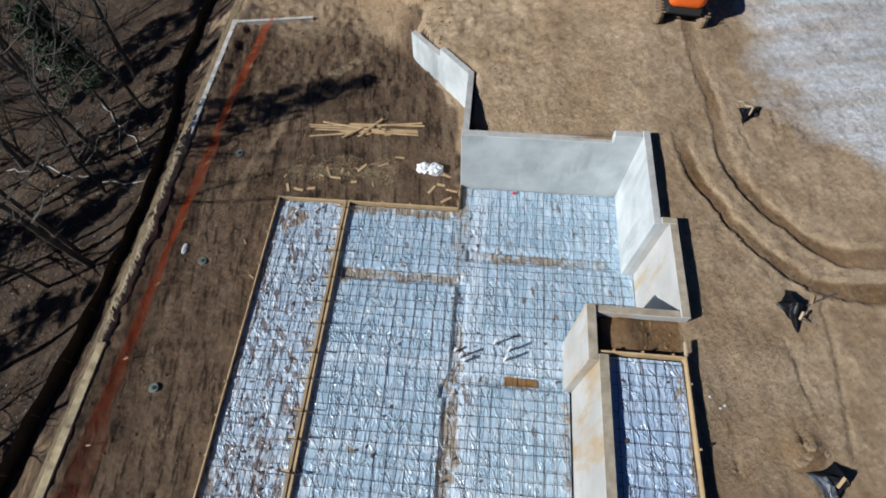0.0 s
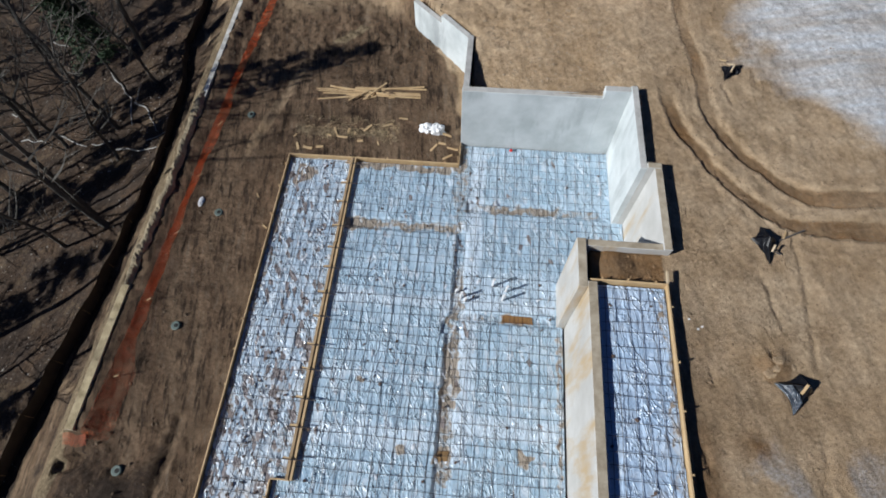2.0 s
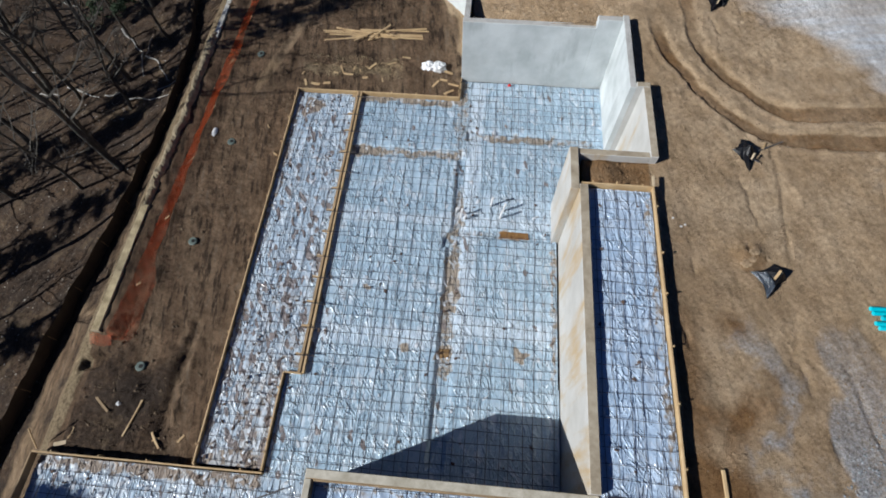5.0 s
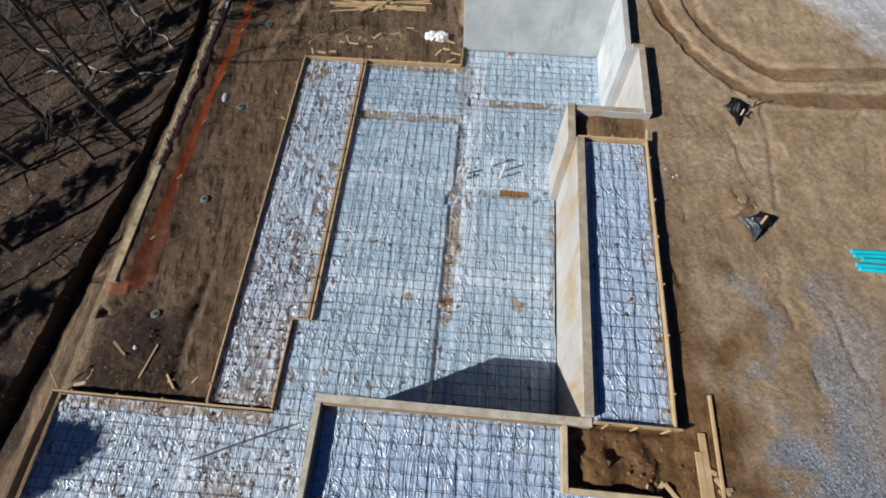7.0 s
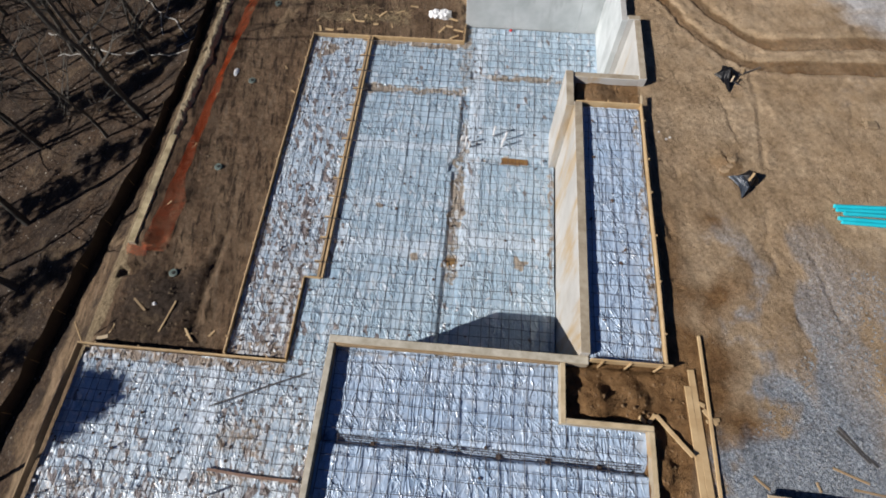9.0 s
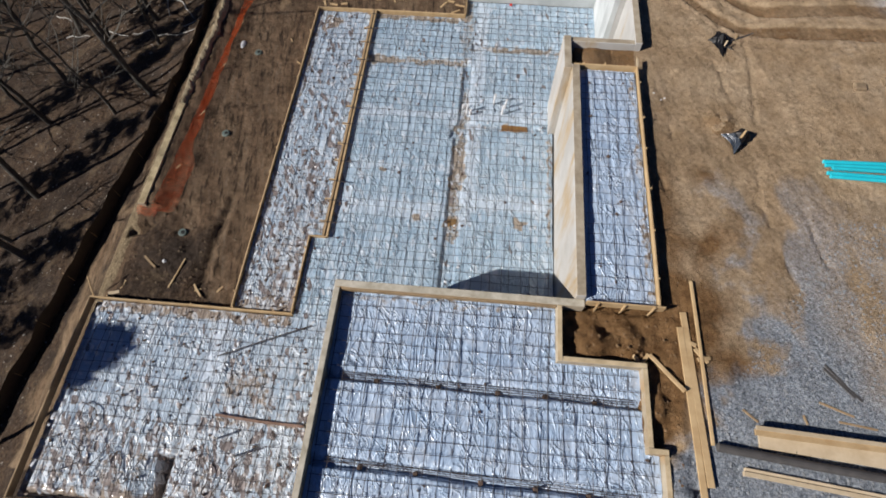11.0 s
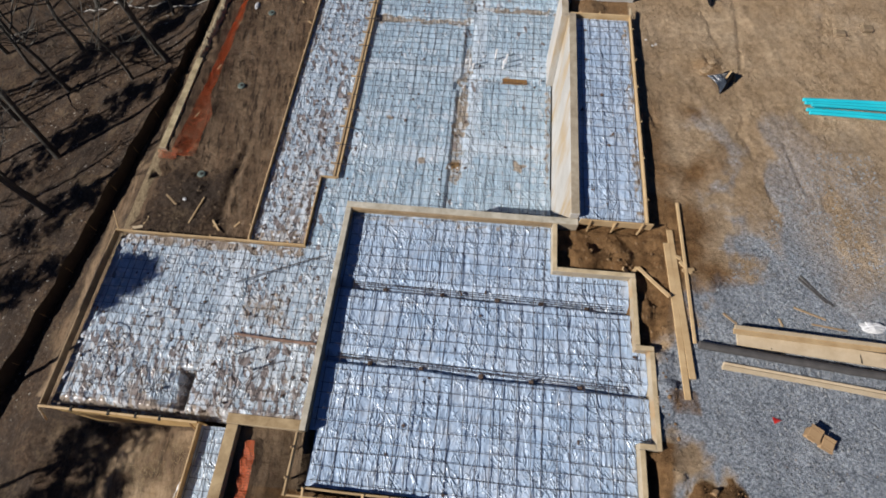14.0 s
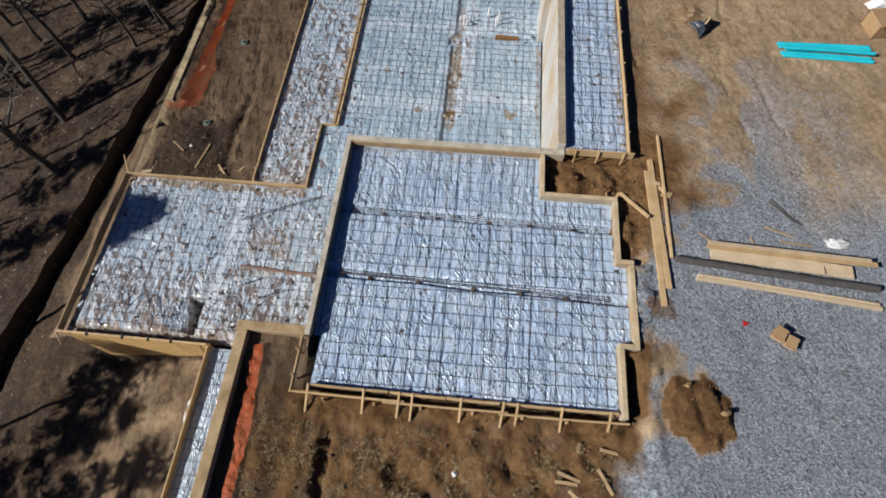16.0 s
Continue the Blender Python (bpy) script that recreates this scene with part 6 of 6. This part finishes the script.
def torn_flaps(rects, z, n, seed):
    """Loose scraps and lifted tears of the sheet, too many to count."""
    r = random.Random(seed)
    areas = [(c - a) * (d - b) for a, b, c, d in rects]
    verts, faces = [], []
    while len(faces) < 2 * n:
        a, b, c, d = r.choices(rects, areas)[0]
        x, y = r.uniform(a + 0.15, c - 0.15), r.uniform(b + 0.15, d - 0.15)
        if r.random() > 0.45 + 1.2 * fbm(x, y, 0.9, 61) or (-7.1 < x < -5.7 and -1.1 < y < 0.4):
            continue
        t = r.gauss(1.5, 0.5)
        l, w, lift = r.uniform(0.04, 0.13), r.uniform(0.015, 0.045), r.uniform(0.01, 0.05)
        o = len(verts)
        for u, v, h in ((-l, -w, 0), (-l * 0.9, w, 0.004), (0, -w * 1.2, 0.012), (0.01, w, lift), (l, -w * 0.5, 0.0), (l * 0.8, w * 0.8, lift * 0.5)):
            verts.append((x + u * math.cos(t) - v * math.sin(t), y + u * math.sin(t) + v * math.cos(t), z + 0.012 + h))
        faces += [(o, o + 2, o + 3, o + 1), (o + 2, o + 4, o + 5, o + 3)]
    me = bpy.data.meshes.new("torn_flaps")
    me.from_pydata(verts, [], faces)
    me.materials.append(plain("torn_polythene", (0.46, 0.50, 0.56), (0.74, 0.77, 0.82), 6.0, 0.55, spec=0.4, bumped=0.2))
    return tagged(new("torn_flaps", me), "torn curled scraps of pale plastic sheet", "plastic scraps", kind="stuff")


torn_flaps(ANNEX, -0.09, 280, 71)
torn_flaps(STRIP, -0.08, 150, 72)
torn_flaps(MAIN, -0.07, 60, 73)

# bars bundled in the garage's two grooves
for y0, slope in GROOVES:
    for k in range(3):
        pts = [(x, y0 + slope * x + 0.05 + 0.045 * k + random.uniform(-0.012, 0.012), 2.62 - 0.05 + 0.02 * k) for x in (-1.1, 0.2, 1.5, 2.8, 4.1, 5.4, 5.85)]
        tagged(part("groove_bar", add_tube(bmesh.new(), pts, 0.009, 5), STEEL), "rusty steel bar bundled along a groove in the slab bed", "rebar", "bars in the grooves")

def dry_grass(n, seed, *rects):
    """Flattened dead grass and straw, too fine to count."""
    r = random.Random(seed)
    verts, faces = [], []
    for x, y in spots_in(n, seed, *rects):
        if r.random() > 0.5 + 1.4 * fbm(x, y, 1.3, 70):
            continue
        z = ground_z(x, y)
        for _ in range(3):
            a, l, w = r.uniform(0, 6.3), r.uniform(0.05, 0.16), r.uniform(0.003, 0.007)
            c, d = math.cos(a), math.sin(a)
            o = len(verts)
            px, py = x + r.uniform(-0.05, 0.05), y + r.uniform(-0.05, 0.05)
            verts += [(px - d * w, py + c * w, z), (px + d * w, py - c * w, z), (px + c * l, py + d * l, z + r.uniform(0.02, 0.09))]
            faces.append((o, o + 1, o + 2))
    me = bpy.data.meshes.new("dry_grass")
    me.from_pydata(verts, [], faces)
    me.materials.append(plain("dead_grass", (0.22, 0.16, 0.08), (0.50, 0.40, 0.24), 3.0, 0.9, bumped=0.0))
    return tagged(new("dry_grass", me), "flattened dead grass and straw on bare soil", "grass", kind="stuff")


dry_grass(5200, 81, (-2.4, -7.5, 6.0, -3.3))
dry_grass(1600, 82, (-8.6, -6.5, -5.6, -1.6))
dry_grass(700, 83, (-5.4, 19.0, -1.6, 20.1))
chips = random.Random(84)
bm = bmesh.new()
for _ in range(80):
    x, y, a, n = chips.uniform(-5.2, -1.6), chips.gauss(19.55, 0.22), chips.gauss(0.1, 0.5), chips.uniform(0.02, 0.07)
    z = ground_z(x, y) + 0.012
    add_beam(bm, (x - n * math.cos(a), y - n * math.sin(a), z), (x + n * math.cos(a), y + n * math.sin(a), z + 0.006), chips.uniform(0.015, 0.04), 0.012)
tagged(part("wood_chips", bm, OLD_LUMBER), "ochre wood chips and splinters strewn on mud", "wood chips", kind="stuff")

# ---- woods ----
def limb(bm, start, way, length, radius, r, depth):
    pts, p, d = [start.copy()], start.copy(), way.normalized()
    n = 5 if depth < 2 else 3
    for _ in range(n):
        d = (d + Vector((r.uniform(-1, 1), r.uniform(-1, 1), r.uniform(-0.4, 0.9))) * 0.17).normalized()
        p = p + d * length / n
        pts.append(p.copy())
    add_tube(bm, pts, [radius * (1 - 0.85 * k / n) + 0.002 for k in range(n + 1)], 5 if depth == 0 else 3, False)
    if depth < 3:
        for _ in range((6, 4, 3)[depth]):
            f = r.uniform(0.3, 1.0)
            k = min(n - 1, int(f * n))
            q = pts[k].lerp(pts[k + 1], f * n - k)
            a = r.uniform(0, 6.3)
            side = Vector((math.cos(a), math.sin(a), r.uniform(0.1, 0.7)))
            limb(bm, q, d * 0.7 + side * 0.8, length * r.uniform(0.35, 0.6), radius * 0.45, r, depth + 1)


def bare_tree(seed, height, radius):
    r = random.Random(seed)
    t = thing("bare_tree", "tall leafless deciduous tree with thin grey limbs", "tree", "bare trees of the woods")
    bm = bmesh.new()
    pts, p = [], Vector((0, 0, -0.4))
    lean = Vector((r.uniform(-0.2, 0.2), r.uniform(-0.2, 0.2), 1))
    n = 9
    bend = Vector((r.uniform(-0.32, 0.32), r.uniform(-0.32, 0.32), 0))
    for k in range(n + 1):
        pts.append(p.copy())
        p = p + (lean + bend * math.sin(2.6 * k / n) + Vector((r.uniform(-1, 1), r.uniform(-1, 1), 0)) * 0.20).normalized() * height / n
    add_tube(bm, pts, [radius * (1.25 if k == 0 else 1 - 0.82 * k / n) for k in range(n + 1)], 9)
    part("trunk", bm, BARK, t)
    bm = bmesh.new()
    for _ in range(24):
        f = r.uniform(0.25, 0.98)
        k = min(n - 1, int(f * n))
        q = pts[k].lerp(pts[k + 1], f * n - k)
        a = r.uniform(0, 6.3)
        limb(bm, q, Vector((math.cos(a), math.sin(a), r.uniform(0.3, 1.0))), height * r.uniform(0.16, 0.30), radius * 0.42 * (1.25 - f), r, 1)
    part("crown", bm, BARK, t, "bare spreading branches")
    return t


def pine(seed, height, radius, crown_from, crown_width, clumps=80):
    r = random.Random(seed)
    t = thing("pine_tree", "slender pine with a ragged dark green crown", "tree", "pines of the woods")
    top = Vector((r.uniform(-0.3, 0.3), r.uniform(-0.3, 0.3), height))
    pts = [Vector((0, 0, -0.4)).lerp(top, k / 6) for k in range(7)]
    part("trunk", add_tube(bmesh.new(), pts, [radius * (1 - 0.8 * k / 6) for k in range(7)], 8), BARK, t)
    verts, faces = [], []
    for _ in range(clumps):
        f = r.uniform(crown_from, 1.0)
        a = r.uniform(0, 6.3)
        reach = crown_width * (1.05 - (f - crown_from) / (1.0 - crown_from)) ** 0.7 * r.uniform(0.25, 1.0)
        c = Vector((0, 0, 0)).lerp(top, f) + Vector((math.cos(a), math.sin(a), 0.15)) * reach
        for _ in range(40):
            v = Vector((r.gauss(0, 1), r.gauss(0, 1), r.gauss(0, 0.6))) * 0.17
            w = Vector((r.gauss(0, 1), r.gauss(0, 1), r.gauss(0, 1))).normalized() * 0.15
            u = w.cross(Vector((r.gauss(0, 1), r.gauss(0, 1), r.gauss(0, 1)))).normalized() * 0.035
            o = len(verts)
            verts += [c + v - w - u, c + v + w - u * 0.3, c + v + w * 0.9 + u, c + v - w + u]
            faces.append((o, o + 1, o + 2, o + 3))
    me = bpy.data.meshes.new("crown")
    me.from_pydata(verts, [], faces)
    me.materials.append(NEEDLES)
    crown = new("crown", me)
    crown.parent = t
    return t


SEEN_TREES = ((-17.2, 23.2), (-20.3, 22.4), (-14.9, 17.1), (-17.0, 16.2), (-21.3, 16.2), (-19.4, 11.3), (-18.0, 8.0), (-19.5, 8.9), (-24.2, 14.5), (-24.5, 18.0), (-18.2, 29.3), (-15.8, 26.1), (-20.3, 29.5), (-22.9, 27.4), (-23.0, 23.5), (-16.3, 21.0), (-22.0, 19.5))
def forked_tree(seed):
    """A tall slim tree whose trunk parts into two stems high up."""
    r = random.Random(seed)
    t = thing("bare_tree", "tall leafless tree with a trunk forked high up", "tree", "bare trees of the woods")
    fork = Vector((0.0, 1.55, 12.7))
    part("trunk", add_tube(bmesh.new(), [Vector((0, 0, -0.4)), Vector((0.03, 0.35, 3.0)), Vector((-0.03, 0.85, 6.5)), Vector((0.02, 1.3, 10.0)), fork], (0.17, 0.13, 0.115, 0.10, 0.085), 9), BARK, t)
    for pts in (((0.0, 1.58, 13.4), (0.02, 1.70, 13.9), (-0.02, 1.62, 15.0), (0.02, 1.64, 16.0), (0.1, 1.6, 17.2)), ((0.0, 1.32, 13.5), (0.0, 0.84, 14.4), (0.02, 0.32, 15.5), (-0.1, 0.0, 16.1))):
        line = [fork] + [Vector(p) for p in pts]
        bm = add_tube(bmesh.new(), line, [0.065 * (1 - 0.8 * k / len(pts)) for k in range(len(line))], 7)
        for _ in range(4):
            q = line[-2].lerp(line[-1], r.random())
            a = r.uniform(0, 6.3)
            limb(bm, q, Vector((math.cos(a), math.sin(a), 0.8)), r.uniform(0.5, 1.0), 0.02, r, 2)
        part("stem", bm, BARK, t)
    return t


FORKED = 5
forked = forked_tree(71)
kinds = [bare_tree(11, 12.5, 0.13), bare_tree(23, 11.0, 0.11), bare_tree(37, 13.5, 0.15), bare_tree(51, 9.5, 0.09)]
rt = random.Random(9)
spots = list(SEEN_TREES)
while len(spots) < 48:
    x, y = rt.uniform(-42, -17.5), rt.uniform(-22, 34)
    if (x > -25.5 and y > 6) or min(math.hypot(x - a, y - b) for a, b in spots) < 1.8:
        continue
    spots.append((x, y))
for k, (x, y) in enumerate(spots):
    m = pose(x, y, ground_z(x, y), 0, 0, rt.uniform(0, 360))
    if k < len(kinds):
        kinds[k].matrix_basis = m
    elif k == FORKED:
        forked.matrix_basis = pose(x, y, ground_z(x, y))
    else:
        copy_thing(kinds[k % len(kinds)], m)
pines = [pine(61, 12.0, 0.12, 0.885, 0.95, 52), pine(62, 13.5, 0.14, 0.62, 1.5, 56), pine(63, 14.0, 0.12, 0.66, 1.1, 36), pine(64, 6.5, 0.08, 0.25, 1.4, 70)]
for k, (kind, x, y) in enumerate(((0, -17.6, -1.05), (1, -25.5, 30.0), (2, -16.0, 17.8), (3, -18.6, 26.6), (0, -28.3, 14.4), (0, -29.6, 13.4), (1, -21.5, -9.1), (1, -20.5, -6.7), (1, -18.5, -10.4), (1, -28.0, 20.0), (1, -28.0, 9.5), (1, -26.5, 16.5), (1, -30.0, 27.5), (1, -30.0, -1.5), (1, -28.5, 3.0), (1, -32.0, 6.5), (1, -33.5, 13.0), (1, -31.0, 23.5), (1, -19.5, -13.2))):
    m = pose(x, y, ground_z(x, y), 0, 0, rt.uniform(0, 360))
    if k < 4:
        pines[k].matrix_basis = m
    else:
        copy_thing(pines[kind], m)

# fallen pale limbs
for pts, r in ((((-19.68, 27.57), (-17.15, 25.1)), 0.09), (((-16.8, 24.85), (-15.68, 24.09), (-14.45, 22.45)), 0.08), (((-17.2, 25.07), (-16.34, 23.21)), 0.06), (((-16.82, 25.0), (-17.03, 26.29)), 0.05), (((-21.5, 23.43), (-18.75, 22.13)), 0.085), (((-18.4, 22.19), (-17.1, 22.18)), 0.07), (((-16.6, 21.72), (-13.75, 21.15)), 0.065), (((-24.1, 23.48), (-21.9, 22.95)), 0.075), (((-25.75, 25.47), (-24.27, 24.85)), 0.075), (((-26.0, 31.44), (-24.62, 30.88)), 0.07), (((-14.9, 21.94), (-13.7, 22.09)), 0.05)):
    line = []
    for (ax, ay), (bx, by) in zip(pts, pts[1:]):
        line += [(ax + (bx - ax) * k / 4, ay + (by - ay) * k / 4) for k in range(4)]
    line.append(pts[-1])
    bm = add_tube(bmesh.new(), [(x + 0.25 * r * math.sin(3 * x), y + r * math.sin(5 * x), ground_z(x, y) + 0.5 * r) for x, y in line], [0.62 * r * (1 - 0.6 * k / len(line)) for k in range(len(line))], 7)
    tagged(part("fallen_limb", bm, PALE_BARK), "bleached fallen limb on the woods' floor", "branch", "fallen limbs")
